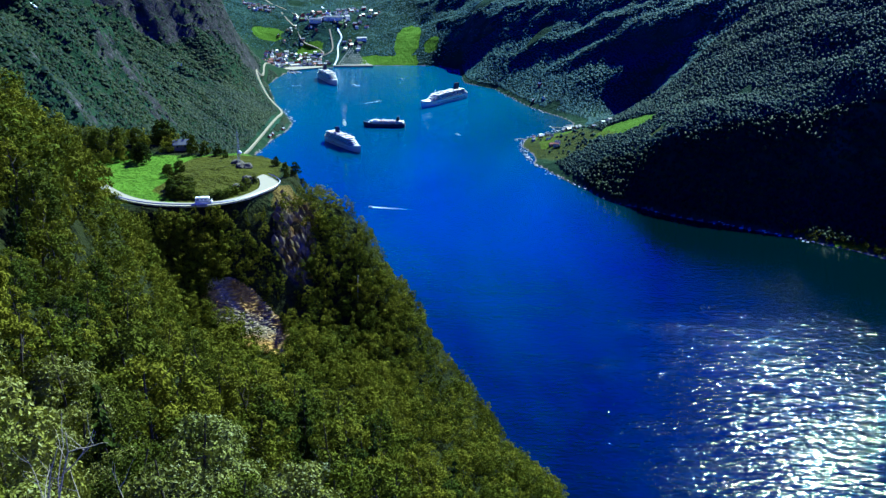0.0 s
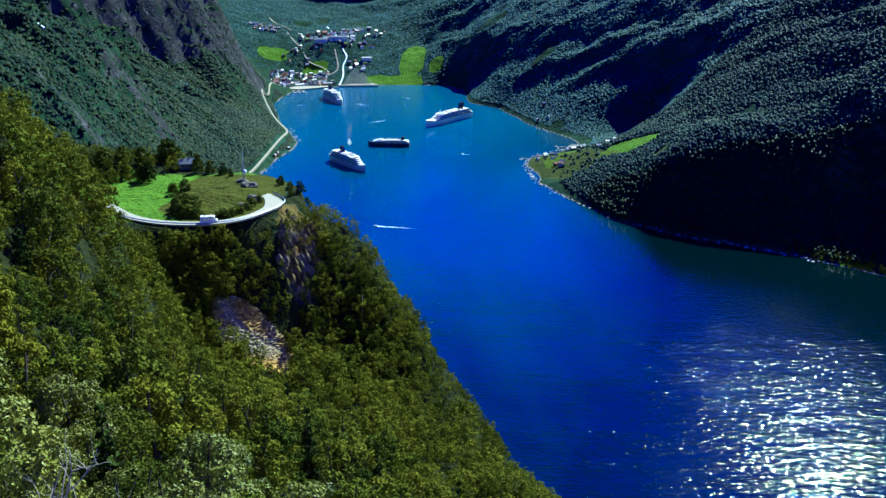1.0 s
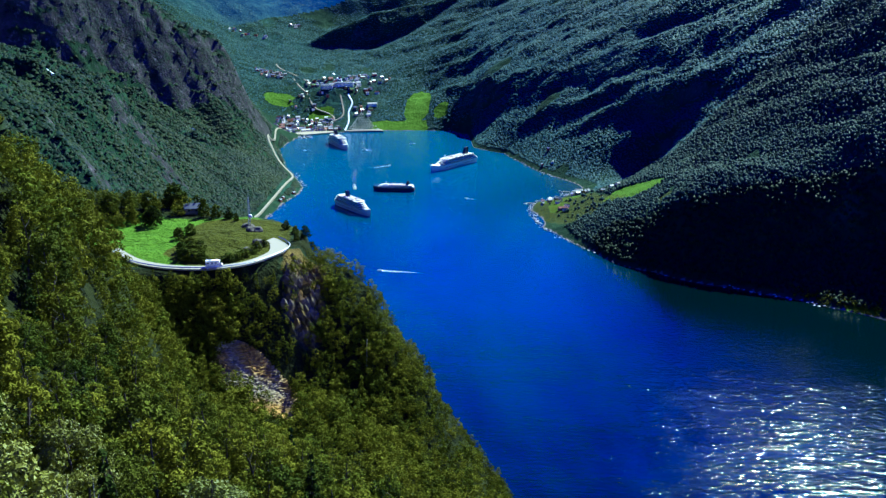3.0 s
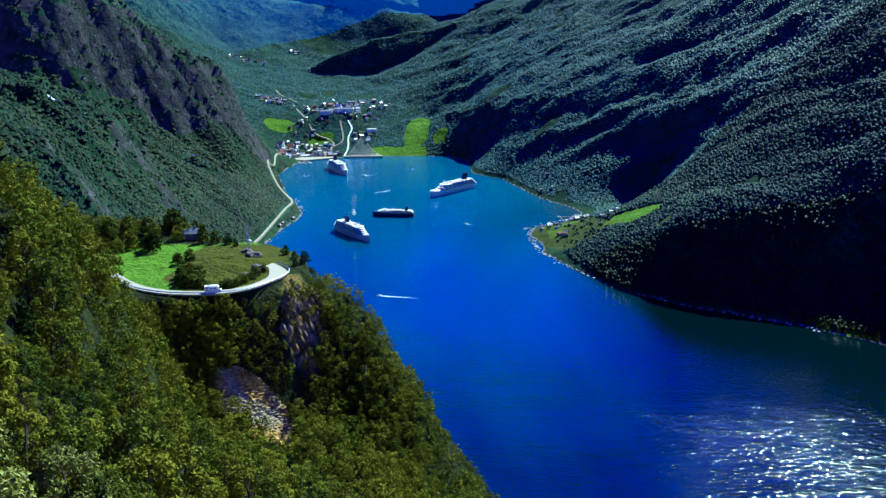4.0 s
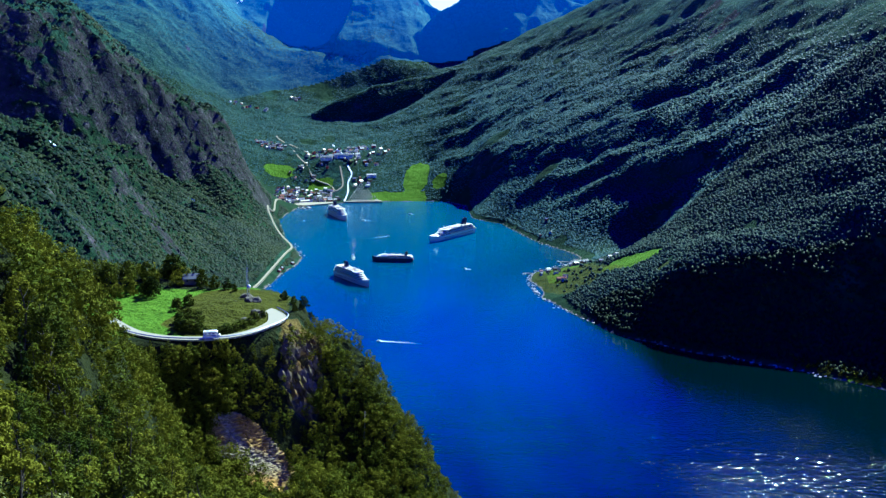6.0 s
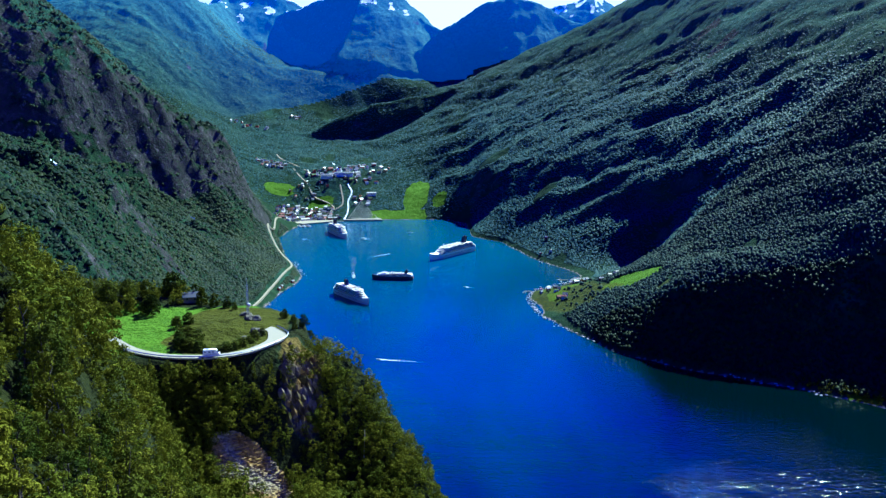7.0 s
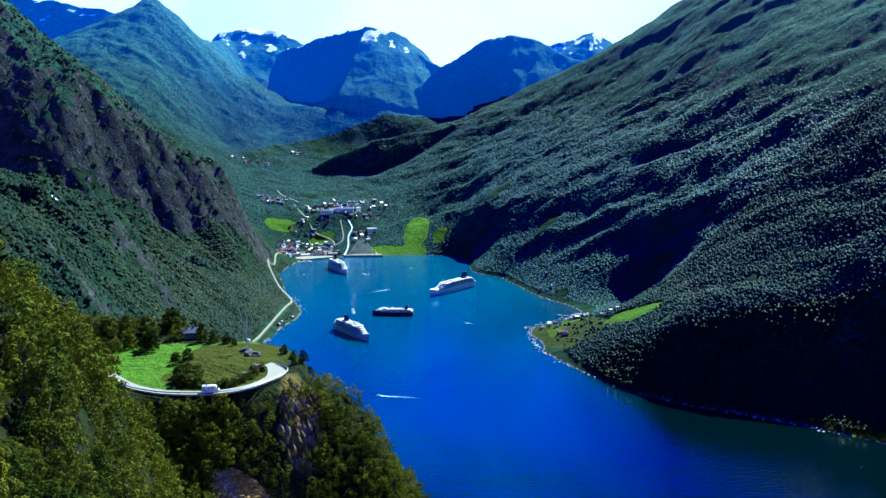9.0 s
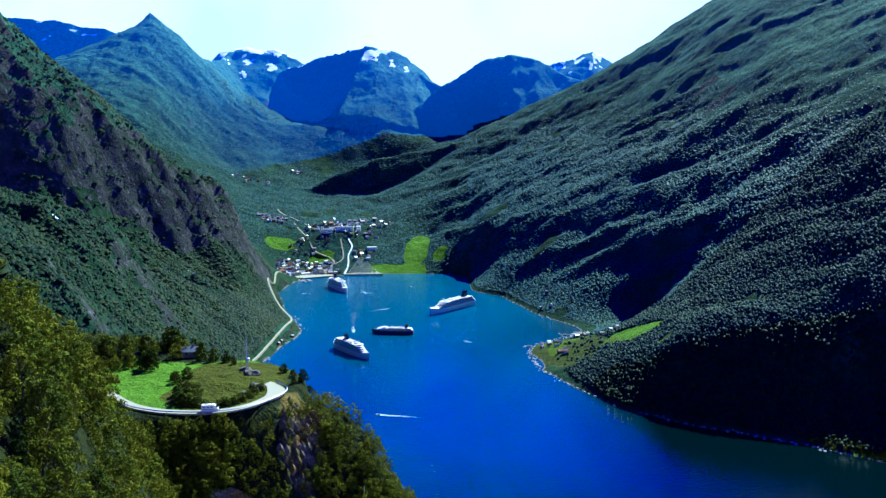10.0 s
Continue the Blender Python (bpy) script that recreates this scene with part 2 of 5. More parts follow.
LINES = {
    "west_spur": [(-1800, 2200, 1260), (-1275, 2250, 910), (-1040, 2314, 707), (-948, 2400, 604), (-851, 2486, 494), (-742, 2597, 354),
                  (-640, 2720, 214), (-575, 2830, 105)],
    "west_back": [(-2200, 2600, 1150), (-1500, 2650, 760), (-1250, 2750, 500), (-980, 2950, 290), (-720, 3100, 130)],
    "west_face": [(-648, 1404, 298), (-462, 1120, 278)],
    "west_cliff_top": [(-1006, 2215, 557), (-943, 2240, 526), (-887, 2290, 488), (-811, 2370, 442), (-729, 2450, 371), (-665, 2520, 318), (-599, 2610, 283)],
    "west_cliff": [(-984, 2150, 432), (-923, 2178, 409), (-868, 2228, 393), (-795, 2308, 330), (-715, 2390, 270), (-652, 2460, 236), (-574, 2552, 198)],
    "west_cliff_foot": [(-967, 2100, 324), (-908, 2130, 310), (-853, 2178, 300), (-784, 2262, 228), (-705, 2345, 178), (-643, 2415, 152), (-551, 2510, 136)],
    "west_apron": [(-833, 1800, 281), (-751, 1850, 233), (-661, 1960, 162), (-569, 2080, 94)],
    "west_foot": [(-620, 1800, 280), (-500, 1420, 150), (-560, 2130, 120), (-450, 1690, 70)],
    "east_ridge": [(2300, 2600, 1400), (1690, 3070, 1250), (1410, 3310, 1080), (1180, 3510, 1010), (960, 3680, 920), (660, 3890, 710),
                   (460, 4020, 600), (190, 4100, 480), (-40, 4100, 370), (-250, 4090, 290), (-460, 4020, 270)],
    "east_brow": [(220, 1850, 8), (260, 1750, 30), (300, 1670, 56), (370, 1600, 92), (458, 1575, 126), (551, 1560, 148),
                  (631, 1551, 171), (685, 1519, 192), (835, 1445, 246), (1250, 1300, 350), (2000, 1150, 450)],
    "headland": [(535, 1402, 12), (580, 1378, 18), (625, 1345, 18), (690, 1300, 20)],
    "headland_cliff": [(600, 1462, 66), (648, 1430, 66), (705, 1395, 72)],
    "east_shelf": [(250, 2080, 5), (330, 2150, 12), (450, 2200, 30)],
    "east_step": [(330, 1860, 60), (410, 1790, 112), (510, 1730, 150), (640, 1690, 215)],
    "east_mid": [(100, 3410, 240), (360, 3150, 330), (590, 2920, 430), (740, 2590, 500), (910, 2470, 600), (1030, 2370, 660), (1230, 2210, 780)],
    "east_high": [(110, 3760, 350), (410, 3590, 470), (670, 3370, 600), (880, 3120, 770), (1080, 2960, 850), (1220, 2840, 890), (1460, 2640, 1030)],
    "east_low": [(90, 3070, 130), (320, 2720, 180), (500, 2460, 230), (590, 2120, 240), (730, 1990, 345), (850, 1910, 420), (1010, 1790, 510)],
    "valley": [(-380, 3280, 100), (-490, 3410, 130), (-630, 3440, 150), (-790, 3720, 240), (-890, 3900, 320), (-570, 3810, 220)],
    "valley_east": [(-70, 3350, 90), (-190, 3390, 120), (-310, 3590, 160)],
    "valley_west": [(-600, 3160, 62), (-500, 3140, 20), (-540, 3040, 9), (-440, 3160, 24)],
    "pyramid": [(-1660, 3640, 580), (-1580, 4050, 710), (-1410, 4250, 850), (-1310, 4360, 950), (-1210, 4400, 860), (-1080, 4450, 750),
                (-1010, 4480, 680), (-760, 4500, 500), (-610, 4460, 420)],
    "pyramid_foot": [(-1140, 3630, 450), (-1090, 4110, 570), (-900, 3950, 360), (-710, 4140, 370)],
    "far_floor": [(-4300, 4750, 640), (-2700, 4750, 560), (-1900, 4700, 540), (-1250, 4640, 600), (-900, 4640, 500), (-560, 4620, 462), (-350, 4600, 440), (0, 4700, 430),
                  (500, 4750, 450), (1200, 4700, 520), (3200, 4600, 700)],
    "far_floor_end": [(-4300, 4970, 640), (-1500, 4970, 560), (0, 4970, 480), (1500, 4970, 540), (3200, 4970, 700)],
    "far_gap": [(-1620, 4410, 730), (-1080, 4560, 680), (-750, 4390, 490), (-480, 4220, 440), (-360, 4280, 460), (-190, 4200, 410), (0, 4200, 400), (250, 4240, 460), (800, 4200, 600)],
    # the near hillside, the terrace of the road bend and the gully before it
    "own_spur": [(-500, -300, 620), (-200, -120, 520), (-60, -60, 476), (-8, -6, 451), (-14, 25, 437), (-19, 57, 421)],
    "own_slope": [(60, -60, 430), (30, 10, 425), (-8, 49, 419), (-12, 119, 388), (-2, 140, 362), (12, 200, 320), (38, 238, 290)],
    "lobe": [(-200, 40, 510), (-90, 150, 443), (-64, 137, 434), (-66, 162, 421), (-64, 179, 407), (-95, 230, 392)],
    "lobe_side": [(-34, 72, 421), (-45, 130, 398), (-44, 160, 374), (-46, 190, 358)],
    "gully": [(-82, 236, 352), (-64, 240, 343), (-50, 247, 338), (-23, 240, 332), (3, 260, 314), (24, 254, 297)],
    "cliff_foot": [(-92, 262, 357), (-74, 262, 349), (-52, 268, 343), (-34, 280, 336), (-12, 292, 335)],
    "cliff_edge": [(-110, 280, 371), (-84, 279, 371), (-66, 283, 370), (-52, 290, 369)],
    "cape": [(-52, 310, 371), (-47, 310, 370), (-40, 312, 369), (-34, 312, 367), (-28, 310, 362), (-23, 308, 353), (-18, 308, 343), (-12, 308, 338), (-6, 306, 327),
             (1, 304, 315), (7, 300, 307), (19, 296, 291), (26, 290, 283), (50, 270, 272)],
    "cape_back": [(-44, 332, 352), (-28, 332, 338), (-12, 330, 318), (6, 328, 290), (28, 318, 260), (66, 290, 235)],
    "terrace": [(-98, 290, 376), (-68, 294, 375.5), (-58, 303, 376), (-62, 316, 377), (-110, 330, 376), (-85, 340, 377), (-130, 300, 382)],
    "terrace_back": [(-140, 360, 385), (-110, 374, 371), (-85, 362, 372), (-66, 345, 374), (-52, 335, 364)],
    "behind": [(-200, 420, 360), (-120, 430, 320), (-60, 400, 310), (10, 340, 278), (-250, 300, 440)],
    "south": [(-900, -800, 800), (-1500, 200, 950), (-2600, -800, 1000), (-2600, 2000, 1000), (-700, 500, 640), (-400, 300, 500)],
}


def dense(line, step):
    out = []
    for p, q in zip(line, line[1:]):
        n = max(1, round(math.dist(p[:2], q[:2]) / step))
        out += [tuple(u + (v - u) * k / n for u, v in zip(p, q)) for k in range(n)]
    return out + [line[-1]]


def controls():
    pts = []
    for line, z in ((SHORE_HEAD, 0), (SHORE_EAST, 0), (SHORE_WEST, 0), (FJORD_BED, -90)):
        pts += [(x, y, z) for x, y in dense(line, 110)]
    for line in LINES.values():
        pts += dense(line, 110 if line[0][1] < 4650 else 420)
    seen, out = set(), []
    for p in pts:
        key = (round(p[0] / 4), round(p[1] / 4))
        if key not in seen:
            seen.add(key)
            out.append(p)
    return np.array(out, float)


CTRL = controls()


def solve_land():
    d = np.hypot(CTRL[:, None, 0] - CTRL[None, :, 0], CTRL[:, None, 1] - CTRL[None, :, 1])
    n = len(CTRL)
    poly = np.c_[np.ones(n), CTRL[:, :2] / 1000]
    full = np.zeros((n + 3, n + 3))
    full[:n, :n], full[:n, n:], full[n:, :n] = d, poly, poly.T
    return np.linalg.solve(full, np.r_[CTRL[:, 2], np.zeros(3)])


WEIGHTS = solve_land()


def value_noise(x, y, seed):
    """Smooth noise from -1 to 1 on a lattice of 1."""
    def lattice(i, j):
        h = (i.astype(np.int64) * 374761393 + j.astype(np.int64) * 668265263 + seed * 1274126177) & 0xFFFFFFFF
        h = ((h ^ (h >> 13)) * 1274126177) & 0xFFFFFFFF
        return ((h ^ (h >> 16)) & 0xFFFF) / 32767.5 - 1
    i, j = np.floor(x), np.floor(y)
    u, v = x - i, y - j
    u, v = u * u * u * (u * (6 * u - 15) + 10), v * v * v * (v * (6 * v - 15) + 10)
    top = lattice(i, j) * (1 - u) + lattice(i + 1, j) * u
    low = lattice(i, j + 1) * (1 - u) + lattice(i + 1, j + 1) * u
    return top * (1 - v) + low * v


def fbm(x, y, seed, octaves=5, gain=0.5, ridged=False):
    total, amp, norm = 0, 1.0, 0
    for k in range(octaves):
        n = value_noise(x * 2 ** k + 17.3 * k, y * 2 ** k - 9.1 * k, seed + k)
        total = total + amp * (1 - 2 * np.abs(n) if ridged else n)
        norm += amp
        amp *= gain
    return total / norm


def smooth(v, lo, hi):
    s = np.clip((v - lo) / (hi - lo), 0, 1)
    return s * s * (3 - 2 * s)


def inside(x, y, cx, cy, rx, ry, turn=0.0):
    """1 in an oval patch of the plan, falling to 0 round it."""
    c, s = math.cos(radians(turn)), math.sin(radians(turn))
    u, v = ((x - cx) * c + (y - cy) * s) / rx, (-(x - cx) * s + (y - cy) * c) / ry
    ragged = 0.22 * fbm(x / (0.5 * rx), y / (0.5 * ry), 83, 3)
    return 1 - smooth(np.maximum(np.hypot(u, v) * 0.9, np.maximum(abs(u), abs(v))) + ragged, 0.85, 1.05)


# crests of the far range and of the nose over the village: line, slope on its left and on its right hand
CRESTS = [
    ([(-2633, 4850, 1007), (-2185, 4850, 991), (-1993, 4850, 982), (-1843, 4850, 962), (-1598, 4850, 921), (-1258, 4850, 818)], 0.5, 1.25),
    ([(-1190, 4930, 777), (-1138, 4930, 823), (-1082, 4930, 845), (-998, 4930, 851), (-832, 4930, 819), (-733, 4917, 758)], 0.5, 0.75),
    ([(-1173, 4420, 735), (-1096, 4684, 766), (-1080, 4917, 824)], 0.7, 0.95),
    ([(-909, 4827, 698), (-740, 4780, 739), (-641, 4756, 780), (-530, 4732, 804), (-408, 4720, 824)], 0.5, 2.1),
    ([(-408, 4720, 824), (-368, 4720, 824), (-262, 4732, 799), (-156, 4756, 736), (-63, 4780, 649), (5, 4803, 569)], 0.5, 0.75, 2.2),
    ([(-408, 4720, 824), (-417, 4660, 737), (-468, 4570, 616), (-544, 4480, 512), (-614, 4420, 469)], 0.5, 2.0),
    ([(-268, 4330, 437), (-146, 4420, 548), (-20, 4495, 650), (159, 4540, 753), (275, 4560, 784), (379, 4560, 761), (482, 4560, 708), (622, 4540, 650)], 0.6, 1.0),
    ([(451, 4930, 736), (507, 4930, 771), (562, 4930, 788), (701, 4930, 823), (805, 4930, 767), (898, 4930, 694)], 0.5, 0.7),
    ([(-547, 3800, 223), (-438, 3850, 279), (-309, 3900, 328), (-177, 3950, 360), (-30, 4000, 376), (118, 4010, 426)], 0.3, 1.25),
]


def crest_height(x, y, line, left, right, head=0.0):
    """A roof over a crest line, with a slope of its own on either side."""
    best, out = np.full(x.shape, 1e18), np.full(x.shape, -1e9)
    for p, q in zip(line, line[1:]):
        ux, uy = q[0] - p[0], q[1] - p[1]
        t = np.clip(((x - p[0]) * ux + (y - p[1]) * uy) / (ux * ux + uy * uy), 0, 1)
        dx, dy = x - p[0] - t * ux, y - p[1] - t * uy
        d = np.hypot(dx, dy)
        side = smooth((ux * dy - uy * dx) / np.hypot(ux, uy) / (d + 1e-6), -0.35, 0.35)
        fall = right + (left - right) * side
        if head and p is line[0]:
            back = np.clip(-((x - p[0]) * ux + (y - p[1]) * uy) / np.hypot(ux, uy) / (d + 1e-6), 0, 1)
            fall = np.maximum(fall, head * smooth(back, 0.0, 0.5))
        z = p[2] + t * (q[2] - p[2]) - d * fall
        out = np.where(d < best, z, out)
        best = np.minimum(d, best)
    return out


def smooth_max(p, q, width):
    h = np.clip(0.5 + 0.5 * (p - q) / width, 0, 1)
    return q + (p - q) * h + width * h * (1 - h)


def far_crests(x, y, z):
    """The far range over the valley floor, and the nose of the eastern ridge."""
    rough = 16 * fbm(x / 260, y / 260, 91, 5, 0.55, True)
    for crest in CRESTS:
        nose = crest is CRESTS[-1]
        top = crest_height(x, y, *crest) + (0 if nose else rough - 1.0 * np.maximum(0, 4290 - y))
        z = smooth_max(z, top, 14)
    return z


def land(x, y):
    """Height of the ground over the water at plan places."""
    x, y = np.atleast_1d(np.asarray(x, float)), np.atleast_1d(np.asarray(y, float))
    out = np.empty(x.shape)
    flat_x, flat_y, flat = x.ravel(), y.ravel(), out.ravel()
    n = len(CTRL)
    for s in range(0, len(flat_x), 20000):
        px, py = flat_x[s:s + 20000], flat_y[s:s + 20000]
        d = np.hypot(px[:, None] - CTRL[None, :, 0], py[:, None] - CTRL[None, :, 1])
        flat[s:s + 20000] = d @ WEIGHTS[:n] + WEIGHTS[n] + (px * WEIGHTS[n + 1] + py * WEIGHTS[n + 2]) / 1000
    z = flat.reshape(x.shape)
    z = far_crests(x, y, z)
    near = 1 - smooth(np.hypot(x, y), 380, 900)
    up = smooth(z, 2, 140)
    # ribs that run down the eastern flank, crags on the western one
    r1 = fbm((x * 0.76 + y * 0.65) / 190, (x * 0.65 - y * 0.76) / 700, 3, 4, 0.55, True)
    r2 = fbm(x / 260, y / 260, 11, 5, 0.5, True)
    r3 = fbm(x / 420 + 3.1, y / 95, 23, 4, 0.55, True)
    west = 1 - smooth(x, -500, -200)
    crest = smooth(np.min([np.hypot(x - p[0], y - p[1]) for p in dense(LINES["west_spur"], 60)], axis=0), 25, 150)
    r4 = fbm(x / 700 + 0.2 * y / 210, y / 210, 27, 3, 0.5, True)
    relief = (r1 * (1 - west) * 13 + (r2 * 14 + r3 * (8 + 8 * crest) + 12 * r4 * crest + 12 * fbm(x / 70, y / 45, 29, 4, 0.55, True)) * west + r2 * 8) * up * (1 - near)
    relief = relief * (1 - 0.5 * smooth(y, 3900, 4500)) * (1 - 0.25 * west * smooth(y, 2900, 3300)) * (1 - 0.8 * inside(x, y, -520, 3640, 480, 620))
    relief = relief * (1 - inside(x, y, 290, 1960, 170, 330))
    # dipping benches of the eastern flank: nearly level treads, steep risers
    dip = x * 0.878 - y * 0.478
    bed = z - 0.36 * dip
    turns = bed / 110 + 0.7 * fbm(x / 330, y / 330, 41, 4)
    bold = smooth(fbm(x / 240, y / 420, 43, 3), -0.45, 0.25) * smooth(z, 40, 150) * (1 - west) * (1 - near) * (1 - inside(x, y, 290, 1960, 170, 330))
    relief = relief + 110 / 6.2832 * 0.24 * np.sin(6.2832 * turns) * bold
    wander = 0.5 * fbm(x / 150, y / 150, 45, 3)
    leaf_out = smooth(z, 25, 120) * (1 - west) * (1 - near) * (1 - inside(x, y, 290, 1960, 190, 340)) * (1 - smooth(y, 3950, 4150))
    relief = relief + (7.5 * fbm(bed / 66 + wander, dip / 300, 47, 1, 0.5, True) + 4.5 * fbm(bed / 34 + wander, dip / 130, 49, 2, 0.45, True)) * leaf_out
    # ledges of the western cliffs
    ledge = np.sin(6.2832 * (z / 36 + 1.6 * fbm(x / 130, y / 130, 105, 4))) + 0.6 * np.sin(6.2832 * (z / 15 + 1.3 * fbm(x / 50, y / 50, 107, 3)))
    relief = relief + (5.5 * ledge + 12 * fbm(x / 38, y / 38, 109, 4, 0.6, True)) * west * smooth(z, 120, 220) * smooth(y, 1500, 1800) * (1 - smooth(y, 2700, 2900)) * (0.35 + 0.65 * crest)
    small = fbm(x / 60, y / 60, 31, 4) * (7 * up * (1 - near) + 1.2 * near)
    z = z + relief + small
    # the terrace of the road bend and its meadow
    flat_part = 1 - smooth(np.hypot((x + 88) / 39.5, (y - 318) / 38), 0.97, 1.1)
    mound = 375.3 + 2.2 * np.exp(-((x + 74) / 12) ** 2 - ((y - 322) / 14) ** 2) + 0.35 * fbm(x / 9, y / 9, 77, 3)
    return z * (1 - flat_part) + mound * flat_part


def grid_axis(stops):
    """Places along an axis: (from, to, step) runs."""
    out = []
    for lo, hi, step in stops:
        out += list(np.linspace(lo, hi, max(1, round((hi - lo) / step)), endpoint=False))
    return np.array(out + [stops[-1][1]])


def mesh_object(name, verts, faces, material, parent=None, smooth_faces=False):
    me = bpy.data.meshes.new(name)
    verts = np.asarray(verts, np.float32)
    faces = np.asarray(faces, np.int32)
    me.vertices.add(len(verts))
    me.vertices.foreach_set("co", verts.ravel())
    me.loops.add(faces.size)
    me.loops.foreach_set("vertex_index", faces.ravel())
    me.polygons.add(len(faces))
    me.polygons.foreach_set("loop_start", np.arange(0, faces.size, faces.shape[1], dtype=np.int32))
    me.polygons.foreach_set("use_smooth", np.full(len(faces), smooth_faces))
    me.update(calc_edges=True)
    if material:
        me.materials.append(material)
    ob = new(name, me)
    if parent:
        ob.parent = parent
    return ob


def float_attribute(ob, name, values):
    ob.data.attributes.new(name, "FLOAT", "POINT").data.foreach_set("value", np.asarray(values, np.float32).ravel())


XS = grid_axis([(-4300, -3500, 60), (-3500, -1500, 22), (-1500, -900, 9.5), (-900, -180, 9), (-180, 80, 2.6), (80, 1500, 7.5), (1500, 3200, 60)])
YS = grid_axis([(-900, -60, 50), (-60, 30, 5), (30, 400, 2.6), (400, 1300, 12), (1300, 3700, 8.5), (3700, 4230, 11), (4230, 4985, 8)])
GX, GY = np.meshgrid(XS, YS)
GZ = land(GX, GY)
SLOPE = np.hypot(np.gradient(GZ, axis=1) / np.gradient(GX, axis=1), np.gradient(GZ, axis=0) / np.gradient(GY, axis=0))


def rocky(x, y, z, slope):
    """1 where the ground is bare rock."""
    broken = fbm(x / 170, y / 170, 51, 4)
    west = 1 - smooth(x, -500, -300)
    return np.maximum(smooth(slope + 0.8 * broken, 1.2, 2.3) * 0.65, west * smooth(slope + 1.1 * broken, 1.55, 2.05) * 0.8) * smooth(z, 5, 60) * smooth(np.hypot(x, y), 420, 700)


def build_ground(name, pick, material, label, kind_of):
    """The part of the sheet whose cells are picked."""
    ny, nx = GX.shape
    idx = np.arange(nx * ny).reshape(ny, nx)
    faces = np.stack([idx[:-1, :-1], idx[:-1, 1:], idx[1:, 1:], idx[1:, :-1]], -1)[pick[:-1, :-1]]
    used = np.unique(faces)
    back = np.zeros(nx * ny, np.int64)
    back[used] = np.arange(len(used))
    x, y, z, slope = (g.ravel()[used] for g in (GX, GY, GZ, SLOPE))
    ob = mesh_object(name, np.stack([x, y, z], -1), back[faces], material, None, True)
    patches = fbm(x / 90, y / 60, 57, 3)
    slides = np.maximum.reduce([inside(x, y, *p) for p in ((-46, 292, 6, 12), (743, 2906, 34, 26), (737, 2735, 40, 30), (632, 2833, 30, 24))])
    float_attribute(ob, "rock", np.maximum(rocky(x, y, z, slope), slides))
    float_attribute(ob, "rust", np.maximum(inside(x, y, -47.5, 301, 7, 9) * smooth(z, 350, 360), 0.55 * inside(x, y, -46, 292, 6, 12)))
    float_attribute(ob, "snow", smooth(z + 90 * patches + 170 * fbm(x / 45, y / 80, 59, 4), 760, 815) * smooth(y, 4580, 4660) * (1 - smooth(slope, 0.8, 1.15)) * 0.95)
    # painted haze, stronger with distance up the valley
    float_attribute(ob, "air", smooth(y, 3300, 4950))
    float_attribute(ob, "grass", np.maximum.reduce([inside(x, y, *f) for f in FIELDS]))
    float_attribute(ob, "olive", np.maximum.reduce([inside(x, y, -74, 318, 19, 32), 0.52 * inside(x, y, 245, 1920, 75, 150, 14), 0.5 * inside(x, y, 345, 1690, 34, 130, 32)]))
    # meadow and bare cliff keep their own colours
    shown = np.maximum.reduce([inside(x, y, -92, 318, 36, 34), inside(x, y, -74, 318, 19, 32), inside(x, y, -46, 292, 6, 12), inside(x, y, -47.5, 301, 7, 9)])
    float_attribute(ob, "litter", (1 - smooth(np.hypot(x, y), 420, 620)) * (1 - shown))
    float_attribute(ob, "beach", 1 - smooth(z, 0.2, 2.0))
    tagged(ob, label, kind_of, kind="structure")


FAR_X, FAR_Y = [-4300, -1300, -1000, -700, -300, 100, 500], [3200, 3400, 3650, 4000, 4220, 4280, 4280]
FAR = GY > np.interp(GX, FAR_X, FAR_Y)
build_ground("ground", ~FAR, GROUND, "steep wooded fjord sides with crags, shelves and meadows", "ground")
build_ground("backdrop", FAR, BACKDROP, "distant mountain range with snow patches under painted blue haze", "mountain range")
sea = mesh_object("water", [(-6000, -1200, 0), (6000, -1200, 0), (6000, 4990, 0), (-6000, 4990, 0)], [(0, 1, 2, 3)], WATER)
tagged(sea, "deep blue fjord water with wind ripples and sun glitter", "water", kind="structure")


# ---- woods ----
def part(name, bm, material, parent, label=""):
    me = bpy.data.meshes.new(name)
    bm.to_mesh(me)
    bm.free()
    me.materials.append(material)
    ob = new(name, me)
    ob.parent = parent
    if label:
        ob["label"] = label
    return ob


def leaf_faces(rng, centres, radii, count, size, droop=0.2, middle=None):
    """Small pointed leaves, or sprays of them, over the outside of clumps."""
    k = rng.choice(len(centres), count, p=radii ** 2 / np.sum(radii ** 2))
    out = rng.normal(size=(count, 3))
    out[:, 2] += 0.25
    out /= np.linalg.norm(out, axis=1)[:, None]
    c = centres[k] + out * (radii[k] * rng.uniform(0.78, 1.06, count))[:, None] * (1, 1, 0.8)
    n = out + rng.normal(size=(count, 3)) * 0.8
    if middle is not None:
        away = c - middle
        n = n + 0.6 * away / (np.linalg.norm(away, axis=1)[:, None] + 1e-6)
    n[:, 2] += 0.2
    n /= np.linalg.norm(n, axis=1)[:, None]
    u = np.cross(n, rng.normal(size=(count, 3)))
    u /= np.linalg.norm(u, axis=1)[:, None]
    u[:, 2] -= droop
    v = np.cross(n, u)
    s = size * rng.uniform(0.6, 1.35, count)[:, None]
    quad = np.stack([c - u * s, c + v * s * 0.62 + n * s * 0.12, c + u * s * 1.1, c - v * s * 0.62 + n * s * 0.12], 1)
    return quad.reshape(-1, 3), np.arange(count * 4).reshape(-1, 4)


